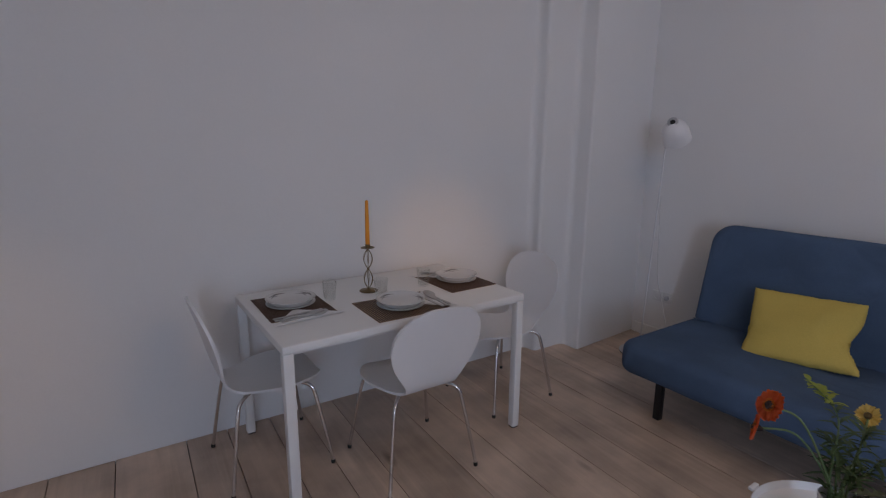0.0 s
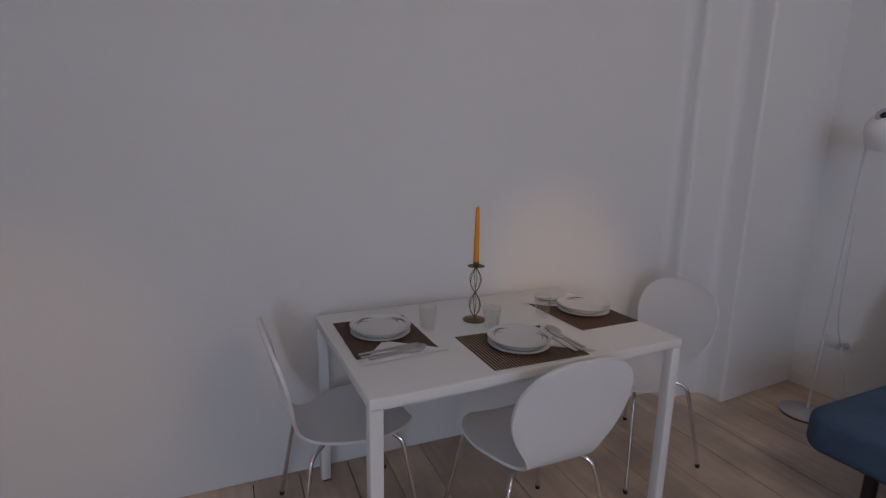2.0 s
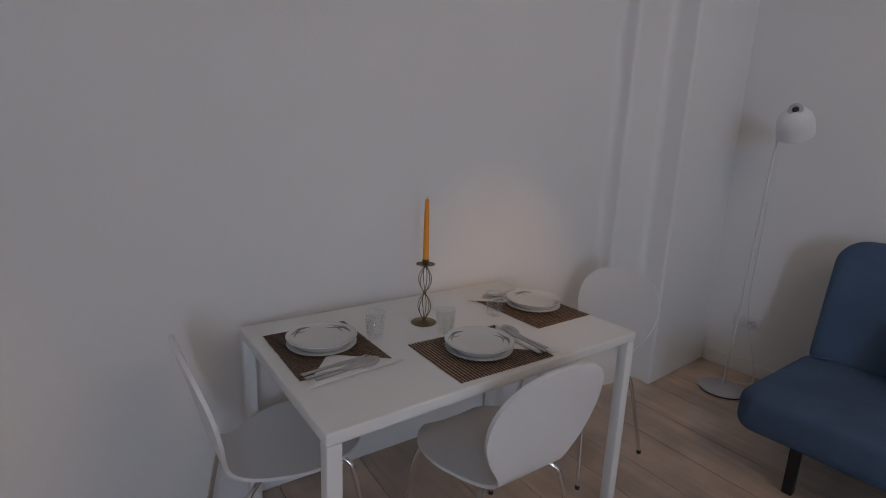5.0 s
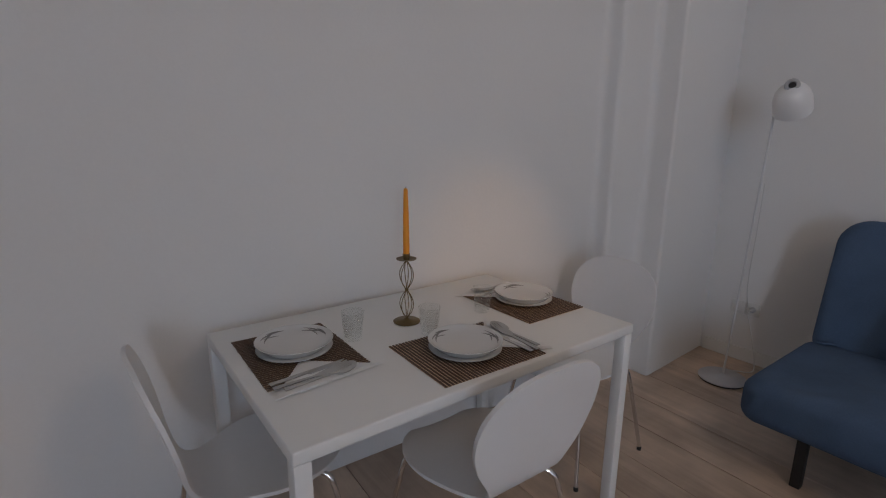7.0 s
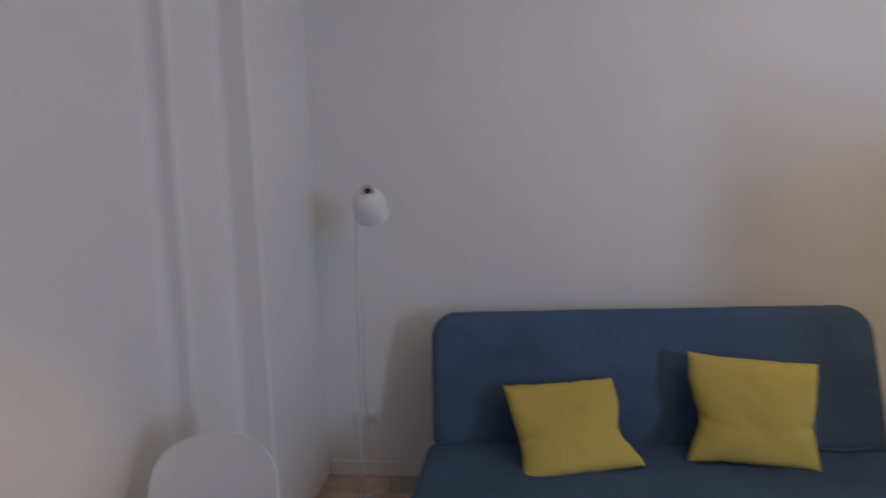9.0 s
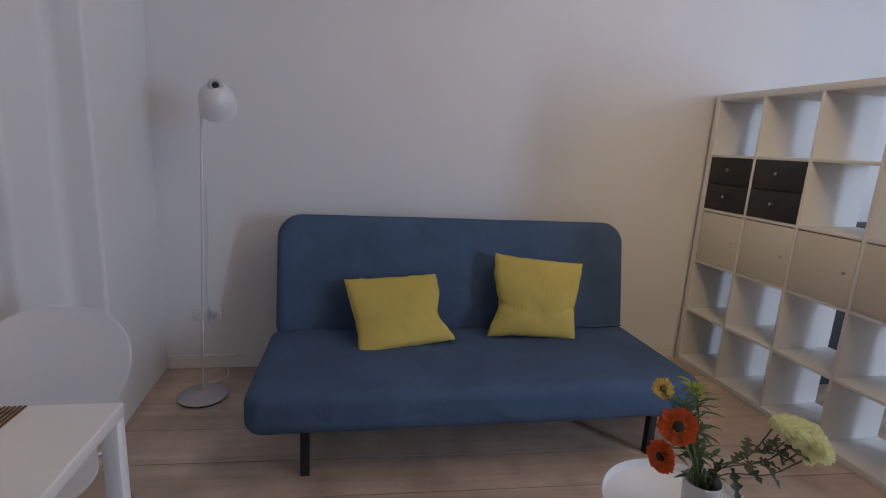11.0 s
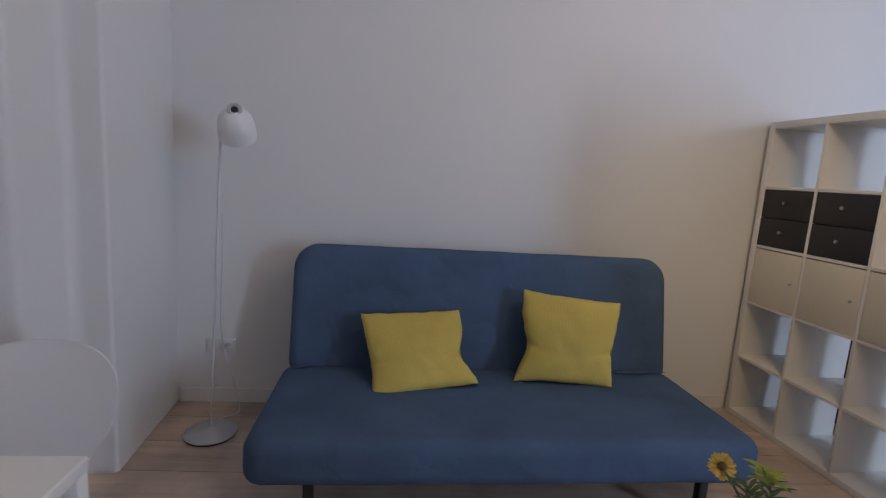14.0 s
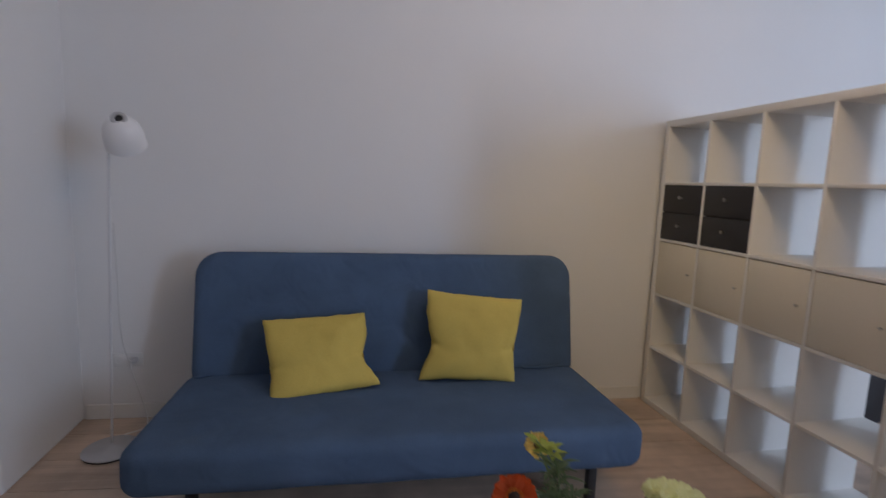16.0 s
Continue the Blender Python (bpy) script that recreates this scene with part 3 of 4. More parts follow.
def slab(length, width, thick, corner, round_edge, far_corner=None, puff=0.006):
    """An upholstered board: x along its depth, y along its width, z its thickness; plan corners rounded, edges soft."""
    far_corner = corner if far_corner is None else far_corner
    outline = []
    for cx, cy, a0, r in ((length - far_corner, width - far_corner, 0, far_corner), (corner, width - corner, 90, corner),
                          (corner, corner, 180, corner), (length - far_corner, far_corner, 270, far_corner)):
        for k in range(9):
            a = math.radians(a0 + 90 * k / 8)
            outline.append((cx + r * math.cos(a), cy + r * math.sin(a)))
    dense = []
    for (x0, y0), (x1, y1) in zip(outline, outline[1:] + outline[:1]):
        n = max(1, int(math.hypot(x1 - x0, y1 - y0) / 0.06))
        dense += [(x0 + (x1 - x0) * k / n, y0 + (y1 - y0) * k / n) for k in range(n)]
    cx, cy = length / 2, width / 2
    bm = bmesh.new()
    rings = []

    def ring(inset, z):
        out = []
        for k, (x, y) in enumerate(dense):
            (xa, ya), (xb, yb) = dense[k - 1], dense[(k + 1) % len(dense)]
            tx, ty = xb - xa, yb - ya
            ln = math.hypot(tx, ty) or 1
            nx, ny = ty / ln, -tx / ln
            w = 0.003 * noise.noise(Vector((x * 4, y * 4, z * 6)))
            out.append(bm.verts.new((x - nx * (inset + w), y - ny * (inset + w), z + w)))
        rings.append(out)

    e = round_edge
    for k in range(7):
        a = math.radians(-90 + 90 * k / 6)
        ring(e - e * math.cos(a), e + e * math.sin(a))
    for k in range(7):
        a = math.radians(90 * k / 6)
        ring(e - e * math.cos(a), thick - e + e * math.sin(a))
    for a, b in zip(rings, rings[1:]):
        for k in range(len(a)):
            j = (k + 1) % len(a)
            bm.faces.new((a[k], a[j], b[j], b[k]))
    for rim, sgn in ((rings[0], -1), (rings[-1], 1)):
        prev = rim
        for f in (0.95, 0.88, 0.8, 0.72, 0.64, 0.55, 0.46, 0.37, 0.28, 0.2, 0.12):
            cur = []
            for v in rim:
                x, y = cx + (v.co.x - cx) * f, cy + (v.co.y - cy) * (1 - (1 - f) * 0.5)
                cur.append(bm.verts.new((x, y, v.co.z + sgn * puff * (1 - f * f) + (0.005 * noise.noise(Vector((x * 3, y * 3, sgn))) + 0.004 * noise.noise(Vector((x * 11, y * 5, sgn * 2)))) * (1 - f ** 6))))
            for k in range(len(rim)):
                j = (k + 1) % len(rim)
                bm.faces.new((prev[k], prev[j], cur[j], cur[k]))
            prev = cur
        bm.faces.new(prev)
    return bm


seat = part("seat_mattress", slab(0.80, 2.065, 0.192, 0.085, 0.06, puff=0.010), SOFA, sofa)
seat.matrix_local = pose(1.862, SY0 - 0.012, 0.212, 0, 1.0, 0)
back = part("backrest", slab(0.667, 2.03, 0.165, 0.06, 0.055, 0.13), SOFA, sofa)
back.matrix_local = pose(2.752, SY0, 0.318, 0, -78.0, 0)
for y in (-0.367, -1.972):
    for x0, x1, z1 in ((1.915, 1.96, 0.23), (2.60, 2.64, 0.235)):
        part("leg", boxed((x0, y - 0.019, 0), (x1 - 0.007, y + 0.019, z1), 0.004), BLACKMETAL, sofa)
    part("side_rail", boxed((1.93, y - 0.015, 0.196), (2.72, y + 0.015, 0.214), 0.003), BLACKMETAL, sofa)
part("cross_bar", boxed((2.58, -1.972, 0.185), (2.61, -0.367, 0.212), 0.003), BLACKMETAL, sofa)


# tucks of the loose cover along the fold between seat and back
for y0, y1, lift, fat in ((-0.17, -0.27, 0.003, 0.008), (-2.155, -1.86, 0.003, 0.010), (-1.70, -1.30, 0.0, 0.008), (-0.62, -1.05, 0.0, 0.007)):
    pts = [(2.578 - 0.012 * math.sin(5 * k / 12 + y0), y0 + (y1 - y0) * k / 12, 0.397 + lift + 0.004 * math.sin(2.3 * k / 12 + 3 * y0)) for k in range(13)]
    part("cover_tuck", tube(pts, fat, 10, taper=lambda f: 0.25 + 0.75 * math.sin(math.pi * min(1, 0.15 + 0.85 * (1 - f)))), SOFA, sofa)


# ---- cushions ----
def make_cushion(corners, fat, label, sag):
    """corners: top left, top right, bottom right, bottom left of the cushion as it leans."""
    tl, tr, br, bl = [Vector(c) for c in corners]
    c = (tl + tr + br + bl) / 4
    ex = ((tr - tl) + (br - bl)).normalized()
    ez = ex.cross(((tl - bl) + (tr - br)).normalized()).normalized()
    ey = ez.cross(ex)
    m = Matrix((ex, ey, ez)).transposed().to_4x4()
    m.translation = c
    inv = m.inverted()
    l4 = [inv @ q for q in (tl, tr, br, bl)]
    n = 44
    bm = bmesh.new()
    sides = []
    for sgn in (1, -1):
        g = []
        for j in range(n + 1):
            row = []
            for i in range(n + 1):
                u, v = i / n, j / n
                p = l4[0] * (1 - u) * (1 - v) + l4[1] * u * (1 - v) + l4[2] * u * v + l4[3] * (1 - u) * v
                a, b = 4 * u * (1 - u), 4 * v * (1 - v)
                # edges draw in between the corners; the side edges sag above the lower ones
                pull = sag[0] * (1 - u) ** 2 - sag[1] * u ** 2
                low_sag = math.exp(-(((v - 0.62) / 0.22) ** 2))
                p = Vector((p.x * (1 - 0.03 * b) + 0.45 * pull * low_sag, p.y * (1 - 0.04 * a), p.z))
                h = fat * (a * b) ** 0.42 + 0.004 * (1 - a * b)
                crease = (0.014 * noise.noise(Vector((u * 3 + c.y * 7, v * 3, sgn * 3.0))) + 0.005 * noise.noise(Vector((u * 7 + c.y * 3, v * 5 + 4, sgn * 2.0)))) * (a * b) ** 0.3
                # short tucks run in from the side seams
                crease -= 0.019 * math.exp(-((v - 0.60 - 0.25 * min(u, 1 - u)) / 0.045) ** 2) * math.exp(-min(u, 1 - u) / 0.10)
                tooth = 0.0009 * (1 if (i + j) % 2 else -1) * (1 - min(1.0, 6 * a * b))
                seam = 0.005 * noise.noise(Vector((u * 3, v * 9 + c.y * 5, 1.0))) * (1 - a) + 0.004 * noise.noise(Vector((u * 9, v * 3, c.y * 5))) * (1 - b)
                row.append((p.x + tooth + seam, p.y + tooth + seam, sgn * (h + crease)))
            g.append(row)
        sides.append([[bm.verts.new(q) for q in row] for row in g])
    top, low = sides
    for j in range(n):
        for i in range(n):
            bm.faces.new((top[j][i], top[j][i + 1], top[j + 1][i + 1], top[j + 1][i]))
            bm.faces.new((low[j][i], low[j + 1][i], low[j + 1][i + 1], low[j][i + 1]))
    for k in range(n):
        bm.faces.new((top[0][k], low[0][k], low[0][k + 1], top[0][k + 1]))
        bm.faces.new((top[n][k], top[n][k + 1], low[n][k + 1], low[n][k]))
        bm.faces.new((top[k][0], top[k + 1][0], low[k + 1][0], low[k][0]))
        bm.faces.new((top[k][n], low[k][n], low[k + 1][n], top[k + 1][n]))
    ob = mesh_object("cushion", bm, YELLOW)
    ob.matrix_world = m
    return tagged(ob, label, "cushion", "cushions on the sofa")


make_cushion(((2.60, -0.507, 0.655), (2.594, -1.006, 0.73), (2.383, -1.081, 0.398), (2.245, -0.592, 0.397)), 0.062, "yellow corduroy cushion leaning crooked against the backrest", (0.02, 0.10))
make_cushion(((2.576, -1.327, 0.837), (2.516, -1.819, 0.798), (2.375, -1.757, 0.402), (2.450, -1.277, 0.402)), 0.062, "yellow corduroy cushion leaning upright against the backrest", (0.09, 0.03))

# ---- floor lamp ----
lamp = thing("floor_lamp", pose(2.66, 0.24, 0), "white metal floor lamp with a round shade", "lamp")
# a thin black ring draws the dark lower edge of the foot plate
part("foot_ring", lathe([(0, 0), (0.120, 0), (0.123, 0.002), (0.123, 0.010), (0, 0.010)], 48, Matrix.Translation((-0.028, -0.008, 0))), RUBBER, lamp, "thin black ring under the foot plate")
part("base", lathe([(0, 0.010), (0.125, 0.010), (0.127, 0.012), (0.127, 0.016), (0.121, 0.021), (0.03, 0.026), (0.014, 0.034), (0, 0.034)], 56, Matrix.Translation((-0.028, -0.008, 0))), LAMPBASE, lamp, "grey round foot plate")
part("pole", tube([(0, 0, 0.03), (0.0, -0.027, 0.75), (0.0, -0.055, 1.52)], 0.006, 12), LAMPPOLE, lamp)
axis = Vector((0.66, 0.10, -0.74)).normalized()
hub_at = Vector((-0.105, -0.149, 1.622))
turn = axis.to_track_quat("Z", "Y").to_matrix().to_4x4()
shade_m = Matrix.Translation(hub_at) @ turn
shade = part("shade", lathe([(0.018, 0.006), (0.034, 0.010), (0.056, 0.024), (0.074, 0.050), (0.083, 0.085), (0.086, 0.152), (0.084, 0.152), (0.081, 0.085), (0.072, 0.052), (0.054, 0.027), (0.033, 0.013), (0.018, 0.009)], 44, shade_m), LAMPWHITE, lamp)
hub_m = Matrix.Translation(hub_at + Vector((0.004, 0, -0.004))) @ Vector((0.90, 0.30, -0.24)).normalized().to_track_quat("Z", "Y").to_matrix().to_4x4()
part("socket_ring", lathe([(0.016, 0.02), (0.016, -0.008), (0.019, -0.011), (0.029, -0.010), (0.033, -0.004), (0.033, 0.02)], 32, hub_m), LAMPBASE, shade, "grey ring at the top of the shade")
part("socket", lathe([(0, -0.003), (0.011, -0.004), (0.0158, -0.001), (0.0158, 0.02), (0, 0.02)], 24, hub_m), DARKHOLE, shade, "dark lamp socket")
part("shade_arm", tube(spline([(0.0, -0.054, 1.50), (-0.002, -0.06, 1.55), (-0.02, -0.085, 1.575), (-0.05, -0.105, 1.575)], 6), 0.007, 10), LAMPWHITE, lamp)

# ---- double wall socket and the lamp's cable ----
for y in (0.256, 0.337):
    sk = thing("wall_socket", pose(XS, y, 0.342), "white plastic wall socket", "socket", "wall sockets by the lamp")
    part("cover", boxed((-0.009, -0.0395, -0.0395), (0, 0.0395, 0.0395), 0.003), PLASTIC, sk)
    part("well", lathe([(0.0215, 0.010), (0.0215, 0.0095), (0.02, 0.0015), (0, 0.0015)], 28, Matrix.Translation((-0.0005, 0, 0)) @ Matrix.Rotation(radians(-90), 4, "Y")), PLASTIC if y > 0.28 else LAMPBASE, sk)
plug = thing("power_plug", pose(XS - 0.0105, 0.256, 0.342), "white plug with cable in the wall socket", "plug")
part("body", lathe([(0, 0.0), (0.018, 0.0), (0.018, 0.012), (0.012, 0.03), (0.006, 0.042), (0, 0.042)], 24, Matrix.Rotation(radians(-90), 4, "Y")), LAMPBASE, plug)
part("cable", tube(spline([(-0.042, 0, 0), (-0.065, -0.005, -0.03), (-0.08, -0.05, -0.16), (-0.10, -0.09, -0.30), (-0.14, -0.09, -0.336), (-0.20, -0.02, -0.3375), (-0.27, -0.01, -0.3375)], 8), 0.0032, 8), CABLE, plug)
part("lamp_wire", tube(spline([(-0.042, 0, 0.004), (-0.10, -0.005, 0.05), (-0.19, -0.02, 0.22), (-0.30, -0.065, 0.55), (-0.345, -0.082, 0.8)], 8), 0.0028, 8), CABLE, plug)

# ---- shelf used as a room divider ----
CELL, WALLT, BOARD, DEEP = 0.335, 0.038, 0.016, 0.39
SX1 = XS - 0.034
SHELF_AT = pose(SX1, YSH, 0, 0, 0, 2.5)  # not quite square to the wall
shelf = thing("shelf_unit", SHELF_AT, "white cube shelf unit dividing the room, half empty", "shelf")
SIZE = 2 * WALLT + 5 * CELL + 4 * BOARD


def cell_lo(k):
    return WALLT + k * (CELL + BOARD)


for name, lo, hi in (("side_panel", (-WALLT, -DEEP, 0), (0, 0, SIZE)), ("side_panel", (-SIZE, -DEEP, 0), (-SIZE + WALLT, 0, SIZE)),
                     ("top_panel", (-SIZE + WALLT, -DEEP, SIZE - WALLT), (-WALLT, 0, SIZE)), ("bottom_panel", (-SIZE + WALLT, -DEEP, 0), (-WALLT, 0, WALLT))):
    part(name, boxed(lo, hi, 0.002), FOIL, shelf)
for k in range(1, 5):
    c = cell_lo(k) - BOARD
    part("divider", boxed((-c - BOARD, -DEEP + 0.001, WALLT), (-c, -0.001, SIZE - WALLT), 0.001), FOIL, shelf)
    for j in range(5):
        part("shelf_board", boxed((-cell_lo(j) - CELL, -DEEP + 0.002, c), (-cell_lo(j), -0.002, c + BOARD), 0.001), FOIL, shelf)


def make_drawers(col, row):
    """An insert of two drawers in the cell of that column from the wall and that row from the floor."""
    ins = thing("drawer_insert", SHELF_AT @ pose(-cell_lo(col) - CELL / 2, 0, cell_lo(row) + 0.0005), "black-brown insert of two drawers in the shelf", "drawers", "drawer inserts in the shelf")
    h = CELL / 2 - 0.002
    part("carcass", boxed((-CELL / 2 + 0.001, -DEEP + 0.02, 0), (CELL / 2 - 0.001, -0.022, CELL - 0.002), 0.001), DRAWER, ins)
    for k in range(2):
        zz = k * (h + 0.003)
        front = part("drawer_front", boxed((-CELL / 2 + 0.002, -0.021, zz + 0.001), (CELL / 2 - 0.002, -0.003, zz + h - 0.001), 0.002), DRAWER, ins)
        part("knob", lathe([(0, 0), (0.005, 0), (0.005, 0.010), (0.0095, 0.016), (0.0095, 0.020), (0.006, 0.023), (0, 0.023)], 20, Matrix.Translation((0, -0.003, zz + h * 0.55)) @ Matrix.Rotation(radians(-90), 4, "X")), STEEL, front, "small steel knob")


def make_door(col, row):
    ins = thing("door_insert", SHELF_AT @ pose(-cell_lo(col) - CELL / 2, 0, cell_lo(row) + 0.0005), "off-white closed door insert in the shelf", "shelf door", "door inserts in the shelf")
    part("carcass", boxed((-CELL / 2 + 0.001, -DEEP + 0.02, 0), (CELL / 2 - 0.001, -0.022, CELL - 0.014), 0.001), DOORFOIL, ins)
    door = part("door", boxed((-CELL / 2 + 0.002, -0.020, 0.002), (CELL / 2 - 0.002, -0.002, CELL - 0.006), 0.002), DOORFOIL, ins)
    part("knob", lathe([(0, 0), (0.003, 0), (0.003, 0.008), (0.006, 0.011), (0.006, 0.014), (0.004, 0.016), (0, 0.016)], 20, Matrix.Translation((-CELL / 2 + 0.045, -0.002, CELL * 0.5)) @ Matrix.Rotation(radians(-90), 4, "X")), STEEL, door, "small steel knob")


for col in range(2):
    make_drawers(col, 3)
for col in range(5):
    make_door(col, 2)

# dark sideboard glimpsed through the shelf
sb = thing("sideboard", pose(2.975, -4.2, 0), "dark stained sideboard beyond the shelf", "sideboard")
part("body", boxed((-0.5, -0.75, 0.06), (0, 0.75, 1.0), 0.004), DARKWOOD, sb)
part("plinth", boxed((-0.46, -0.73, 0), (-0.02, 0.73, 0.06)), DARKWOOD, sb)
part("top", boxed((-0.52, -0.77, 1.0), (0, 0.77, 1.025), 0.004), DARKWOOD, sb)
for k in range(3):
    part("door", boxed((-0.518, -0.745 + k * 0.4975, 0.07), (-0.5, -0.75 + (k + 1) * 0.4975, 0.99), 0.003), DARKWOOD, sb)

# ---- tray table with a pot of cut flowers ----
TX, TY, TH = 1.005, -1.415, 0.512
coffee = thing("tray_table", pose(TX, TY, 0), "round white enamel tray table on thin legs", "table")
part("tray", lathe([(0, TH - 0.030), (0.1920, TH - 0.030), (0.1990, TH - 0.026), (0.2025, TH), (0.2005, TH + 0.001), (0.1970, TH - 0.024), (0.1900, TH - 0.0275), (0, TH - 0.0275)], 72), TRAY, coffee)
for k in range(4):
    a = math.pi / 4 + k * math.pi / 2
    part("leg", tube([(0.185 * math.cos(a), 0.185 * math.sin(a), 0), (0.185 * math.cos(a), 0.185 * math.sin(a), TH - 0.03)], 0.007, 10), TRAY, coffee)
for z in (0.10, TH - 0.038):
    part("ring", tube([(0.185 * math.cos(math.pi * k / 20), 0.185 * math.sin(math.pi * k / 20), z) for k in range(41)], 0.0055, 8), TRAY, coffee)
part("grip", boxed((-0.02, 0.204, TH - 0.006), (0.02, 0.218, TH + 0.004), 0.003), TRAY, coffee)

PX, PY, PZ = 0.947, -1.410, TH - 0.027
pot = thing("flower_pot", pose(PX, PY, PZ), "white ceramic pot holding cut flowers", "vase")
part("pot", lathe([(0, 0), (0.031, 0), (0.034, 0.004), (0.0450, 0.146), (0.0455, 0.152), (0.0430, 0.153), (0.0420, 0.147), (0.032, 0.008), (0, 0.008)], 48), CERAMIC, pot)
bouquet = thing("bouquet", pose(PX, PY, PZ + 0.009), "bunch of orange gerberas and cream chrysanthemums with leaves", "flowers")
ROOT = Vector((PX, PY, PZ + 0.009))


def petal_ring(bm, n, r0, r1, width, lift, m, jitter):
    for k in range(n):
        a = 2 * math.pi * k / n + random.uniform(-jitter, jitter)
        ln = r1 * random.uniform(0.9, 1.05)
        z = random.uniform(-0.002, 0.002)
        c, s = math.cos(a), math.sin(a)
        pts = []
        for f, w in ((0.0, 0.4), (0.35, 0.85), (0.75, 1.0), (0.95, 0.55), (1.0, 0.08)):
            r = r0 + (ln - r0) * f
            h = lift * math.sin(f * 1.6) + z
            pts.append(((r, width * w, h), (r, -width * w, h), (r, 0, h - 0.0022)))
        vs = [[bm.verts.new(m @ Vector((x * c - y * s, x * s + y * c, h))) for x, y, h in trio] for trio in pts]
        for a3, b3 in zip(vs, vs[1:]):
            bm.faces.new((a3[0], b3[0], b3[2], a3[2]))
            bm.faces.new((a3[2], b3[2], b3[1], a3[1]))


def head_pose(at, facing):
    return Matrix.Translation(Vector(at) - ROOT) @ Vector(facing).to_track_quat("Z", "Y").to_matrix().to_4x4()


def stem_to(at, bend):
    b = Vector(at) - ROOT
    d = Vector((b.x, b.y, 0)).normalized()
    a = Vector((-0.02 * d.x + random.uniform(-0.008, 0.008), -0.02 * d.y + random.uniform(-0.008, 0.008), 0.0))
    neck = Vector((0.026 * d.x, 0.026 * d.y, 0.158)) + Vector((random.uniform(-0.008, 0.008), random.uniform(-0.008, 0.008), 0))
    mid = neck + (b - neck) * 0.55 + Vector(bend)
    return spline([a, neck, mid, b], 10)


def flower(at, facing, radius, petals, mat, centre_mat, centre_r, bend, name, layers=2):
    pts = stem_to(at, bend)
    stem = part("stem", tube(pts, 0.0028, 7), STEM, bouquet)
    m = head_pose(at, facing)
    bm = bmesh.new()
    for k in range(layers):
        petal_ring(bm, petals, centre_r * 0.7, radius * (1 - 0.08 * k), radius * (0.175 if mat is ORANGE else 0.14), 0.003 + 0.0015 * k, m @ Matrix.Translation((0, 0, 0.0015 * k)), 0.08)
    part(name, bm, mat, stem)
    if mat is ORANGE:
        ring = bmesh.new()
        petal_ring(ring, 26, centre_r * 0.7, radius * 0.42, radius * 0.07, 0.001, m @ Matrix.Translation((0, 0, 0.0065)), 0.1)
        part("inner_petals", ring, HALO, stem, "small yellow-orange inner petals")
    part("flower_centre", lathe([(0, 0.012), (centre_r * 0.6, 0.0115), (centre_r, 0.006), (centre_r * 1.05, 0.0), (centre_r * 0.8, -0.006), (0.004, -0.016), (0, -0.016)], 20, m), centre_mat, stem)
    return stem


flower((0.877, -1.259, 0.834), (-0.86, 0.55, 0.45), 0.043, 24, ORANGE, EYE, 0.0120, (0.012, 0.0, 0.05), "orange_petals", 2)
flower((0.880, -1.233, 0.760), (-0.35, 0.92, 0.15), 0.037, 22, ORANGE, EYE, 0.0105, (0.012, -0.01, 0.05), "orange_petals", 2)
flower((1.124, -1.394, 0.789), (-0.80, 0.25, 0.5), 0.031, 21, AMBER, BRONZE, 0.009, (0.01, 0.0, 0.02), "amber_petals", 2)

# cream chrysanthemums in a cluster
for k, (*at, full) in enumerate(((0.912, -1.550, 0.806, 0.6), (0.905, -1.572, 0.801, 0.95), (0.893, -1.594, 0.797, 1.0), (0.886, -1.617, 0.788, 1.0), (0.878, -1.634, 0.772, 1.0),
                               (0.868, -1.645, 0.752, 0.9), (0.893, -1.596, 0.772, 0.9), (0.880, -1.620, 0.760, 0.85), (0.872, -1.612, 0.736, 0.55))):
    pts = stem_to(at, (0.0, -0.01, -0.022))
    if k not in (0, 3, 8):  # a side shoot of the branch
        pts = pts[-8:]
    stem = part("stem", tube(pts, 0.0016, 6), TWIG, bouquet)
    bm = bmesh.new()
    m = head_pose(at, (-0.75 + random.uniform(-0.25, 0.25), 0.20 + random.uniform(-0.3, 0.3), 0.65)) @ Matrix.Scale(full, 4)
    for n, r, lift, z in ((15, 0.034, 0.000, 0.000), (14, 0.031, 0.003, 0.003), (12, 0.026, 0.005, 0.006), (9, 0.020, 0.007, 0.009), (6, 0.013, 0.007, 0.012), (4, 0.007, 0.004, 0.016)):
        petal_ring(bm, n, 0.0005, r, 0.0068 * r / 0.034 + 0.001, lift, m @ Matrix.Translation((0, 0, z)), 0.25)
    part("cream_petals", bm, CREAM, stem)

# short cut stems crowding the neck of the pot
for k in range(13):
    a, q = random.uniform(0, 2 * math.pi), random.uniform(0.0, 0.030)
    bm = tube(spline([(q * 0.5 * math.cos(a), q * 0.5 * math.sin(a), 0), (q * 0.8 * math.cos(a), q * 0.8 * math.sin(a), 0.08), (q * math.cos(a), q * math.sin(a), random.uniform(0.13, 0.18))], 4), 0.003, 6)
    part("stem", bm, STEM if k % 3 else LEAF, bouquet)

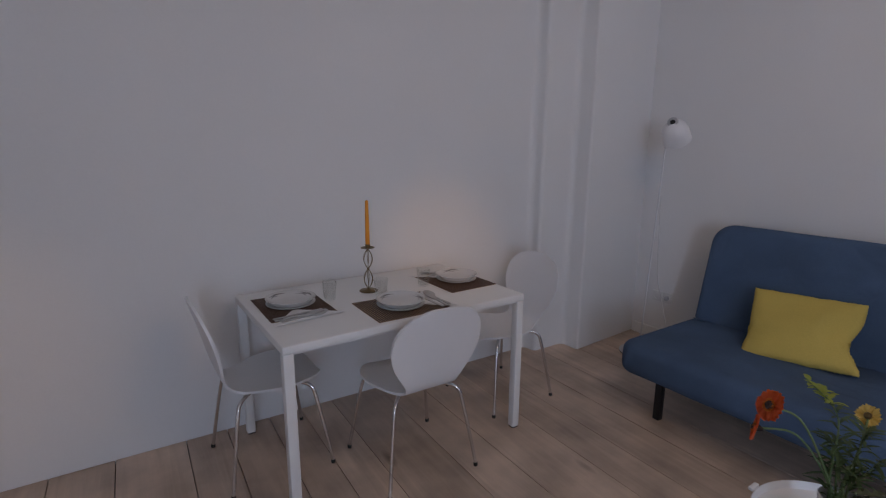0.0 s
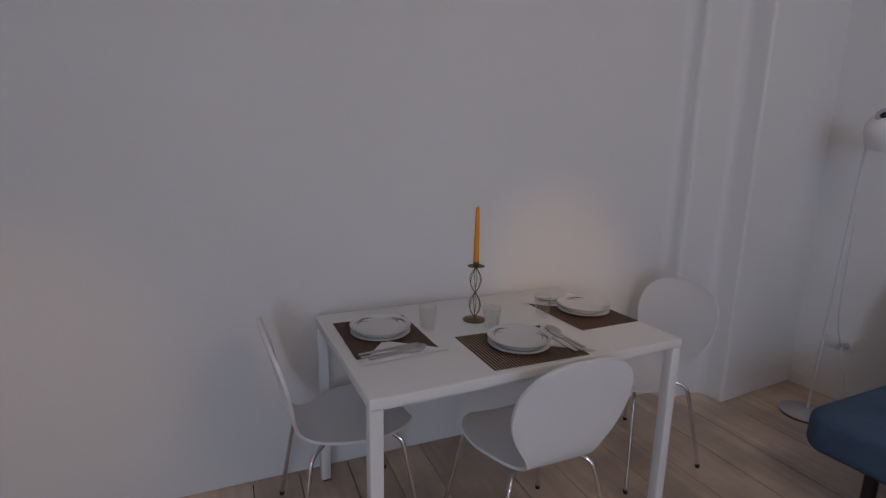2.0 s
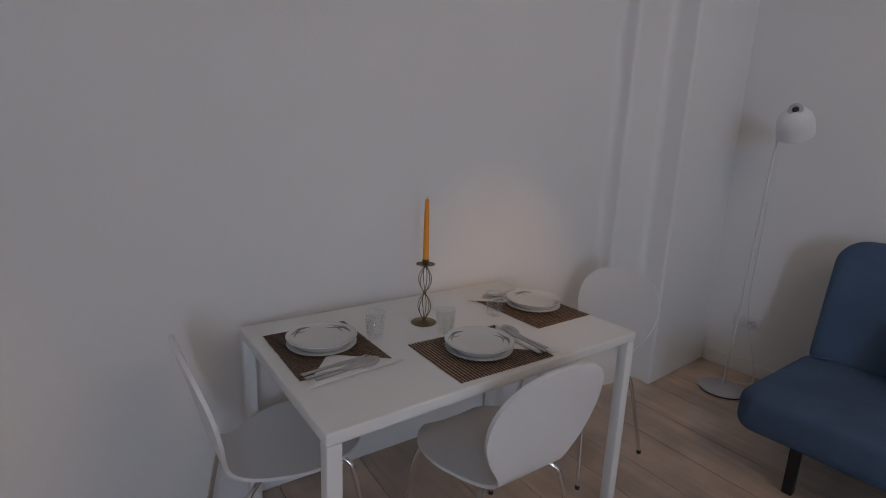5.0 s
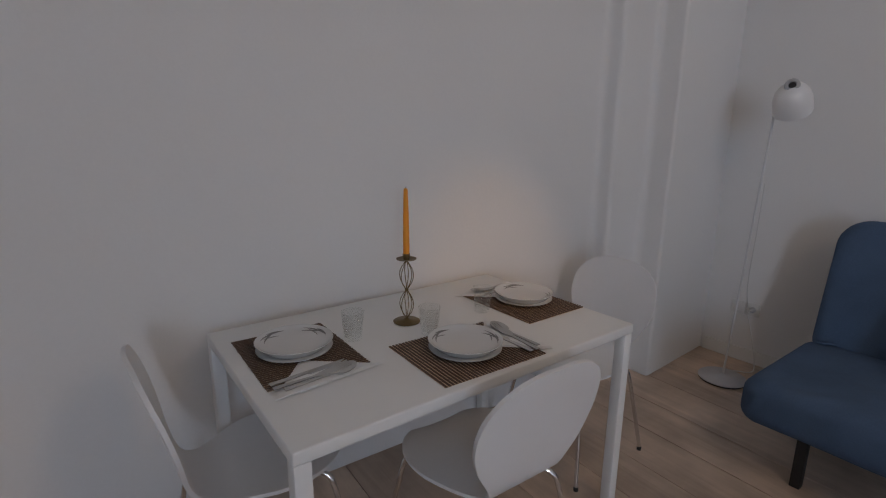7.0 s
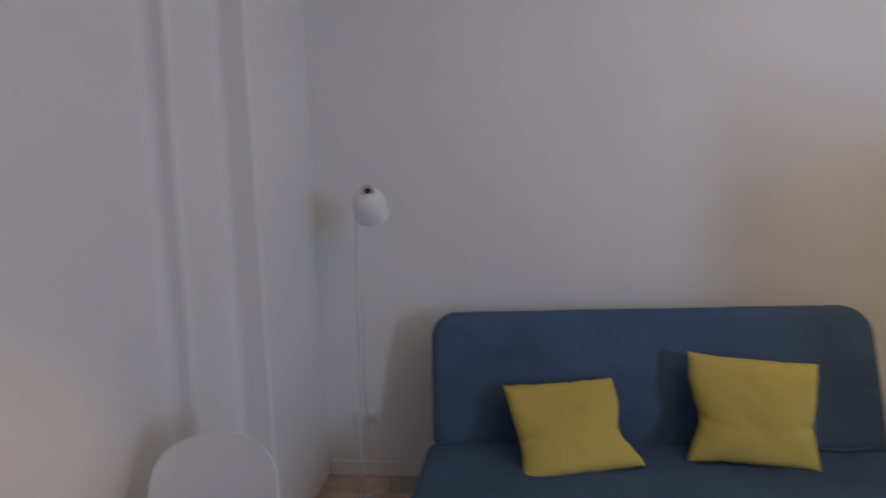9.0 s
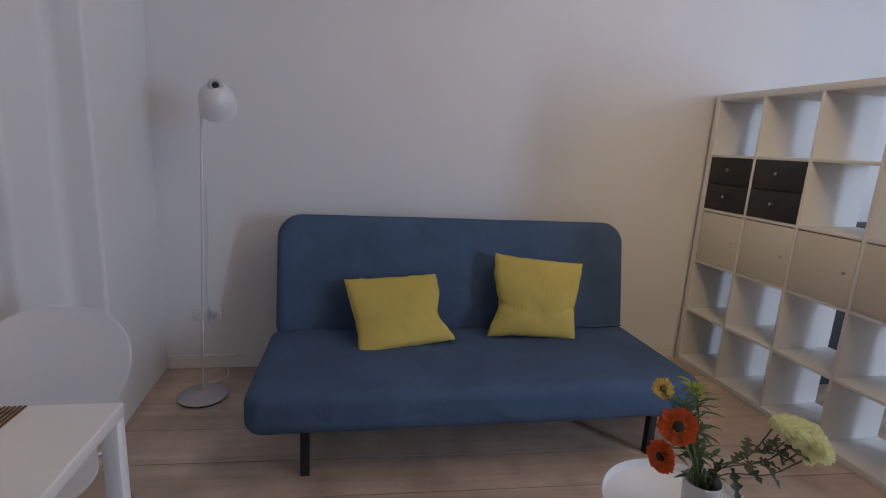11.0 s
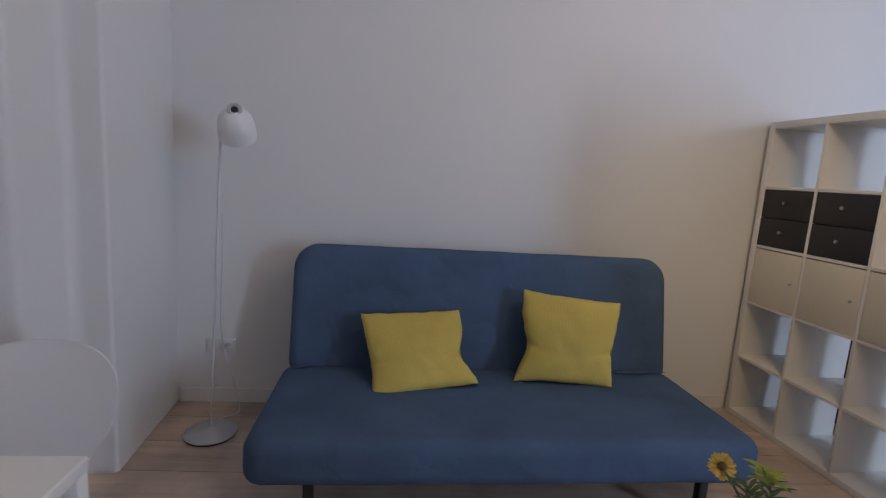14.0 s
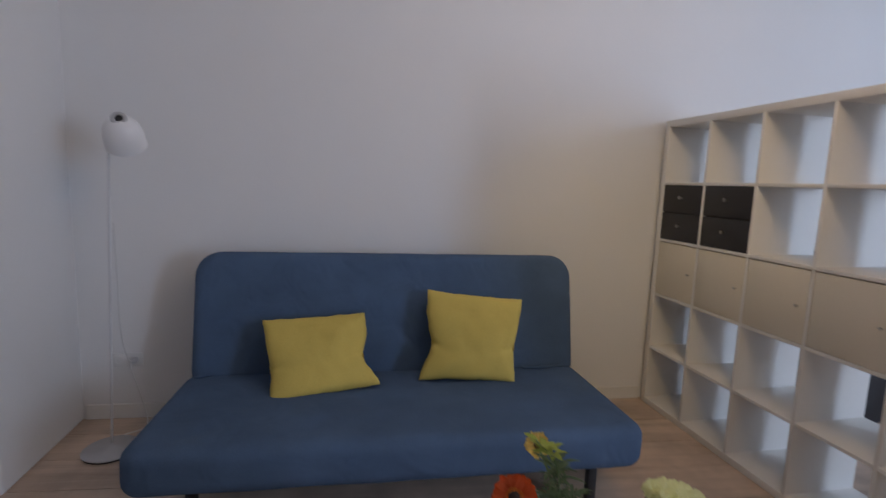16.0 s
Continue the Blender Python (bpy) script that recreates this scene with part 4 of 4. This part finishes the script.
def leaf_mesh(bm, at, way, length, width, lobes=0):
    way = Vector(way).normalized()
    side = way.cross(Vector((0, 0, 1)))
    side = side.normalized() if side.length > 1e-3 else Vector((1, 0, 0))
    up = side.cross(way)
    n = 18 if lobes else 9
    left, right, mid = [], [], []
    for k in range(n + 1):
        f = k / n
        w = width * math.sin(math.pi * min(0.98, 0.06 + 0.92 * f)) ** 0.8
        if lobes:
            w *= 0.65 + 0.35 * math.cos(2 * math.pi * f * lobes)
        c = Vector(at) + way * length * f + Vector((0, 0, -0.25 * length * f * f))
        mid.append(bm.verts.new(c))
        left.append(bm.verts.new(c + side * w + up * w * 0.3))
        right.append(bm.verts.new(c - side * w + up * w * 0.3))
    for k in range(n):
        bm.faces.new((left[k], left[k + 1], mid[k + 1], mid[k]))
        bm.faces.new((mid[k], mid[k + 1], right[k + 1], right[k]))


def leafy_stem(top, bend, bright, leaves):
    """A stalk with narrow leaves all round it, the youngest at its top paler and crowded in whorls."""
    pts = stem_to(top, bend)
    stem = part("stem", tube(pts, 0.003, 7, taper=lambda q: 1 - 0.6 * q), STEM, bouquet)
    for k in range(leaves):
        f = 0.40 + 0.58 * k / leaves
        young = f > 1 - bright
        p = pts[min(len(pts) - 1, int(f * (len(pts) - 1)))]
        a = 2.4 * k + random.uniform(-0.3, 0.3)
        bm = bmesh.new()
        rise = random.uniform(0.2, 0.9) if young else random.uniform(-0.1, 0.9)
        size = random.uniform(0.024, 0.040) if young else random.uniform(0.035, 0.060)
        leaf_mesh(bm, p, (math.cos(a), math.sin(a), rise), size, size * (0.20 if young else 0.085))
        part("leaf", bm, SPIKE if young else LEAF, stem)


leafy_stem((0.922, -1.308, 0.918), (0.03, -0.03, 0.03), 0.22, 64)
leafy_stem((1.060, -1.410, 0.785), (0.02, 0.0, 0.02), 0.0, 40)
leafy_stem((1.035, -1.455, 0.735), (0.02, 0.0, 0.0), 0.0, 34)
leafy_stem((0.975, -1.365, 0.760), (0.02, 0.0, 0.02), 0.0, 34)
for k in range(16):
    bm = bmesh.new()
    a = random.uniform(0, 2 * math.pi)
    h = random.uniform(0.14, 0.20)
    q = random.uniform(0.01, 0.035)
    leaf_mesh(bm, (q * math.cos(a), q * math.sin(a), h), (math.cos(a), math.sin(a), random.uniform(0.2, 1.2)), random.uniform(0.035, 0.06), random.uniform(0.004, 0.007))
    part("leaf", bm, LEAF, bouquet)
# dark lobed leaves along the chrysanthemum branch, some hanging
for t in range(18):
    bm = bmesh.new()
    f = 0.22 + 0.70 * t / 18
    p = Vector((-0.060 * f, -0.200 * f, 0.160 + 0.125 * f)) + Vector((random.uniform(-0.015, 0.015), random.uniform(-0.02, 0.02), random.uniform(-0.025, 0.025)))
    leaf_mesh(bm, p, (random.uniform(-1, 0.4), random.uniform(-1, 0.8), random.uniform(-0.5, 0.7) if t % 6 else -1.3), random.uniform(0.045, 0.075), random.uniform(0.014, 0.020), 3.5)
    part("leaf", bm, DARKLEAF, bouquet)

# ---- floor boards, laid a little askew to the table ----
floor = structure("floor", boxed((XW - 0.3, YB - 0.3, -0.12), (XS + 0.25, 1.2, -0.022)), GAPDARK, "wide bleached pine floorboards with dark gaps", "floor")
askew = pose(0, 0, 0, 0, 0, -2.3)
edges = [-0.27, -0.08, 0.136, 0.31, 0.49, 0.797, 1.018, 1.333, 1.55, 1.80, 2.045, 2.305, 2.55, 2.80, 3.06, 3.25]
while edges[0] > XW - 0.2:
    edges.insert(0, edges[0] - random.choice((0.2, 0.22, 0.25, 0.3)))
for x0, x1 in zip(edges, edges[1:]):
    cuts = [YB - 0.1, random.uniform(-4.9, -3.5), 0.98]
    for y0, y1 in zip(cuts, cuts[1:]):
        g = random.choice((0.0030, 0.0036, 0.0048, 0.0065))
        plank = mesh_object("plank", boxed((x0 + g / 2, y0 + 0.001, -0.022), (x1 - g / 2, y1 - 0.001, random.uniform(-0.0003, 0.0))), FLOORWOOD, False)
        plank.parent = floor
        plank.matrix_local = askew
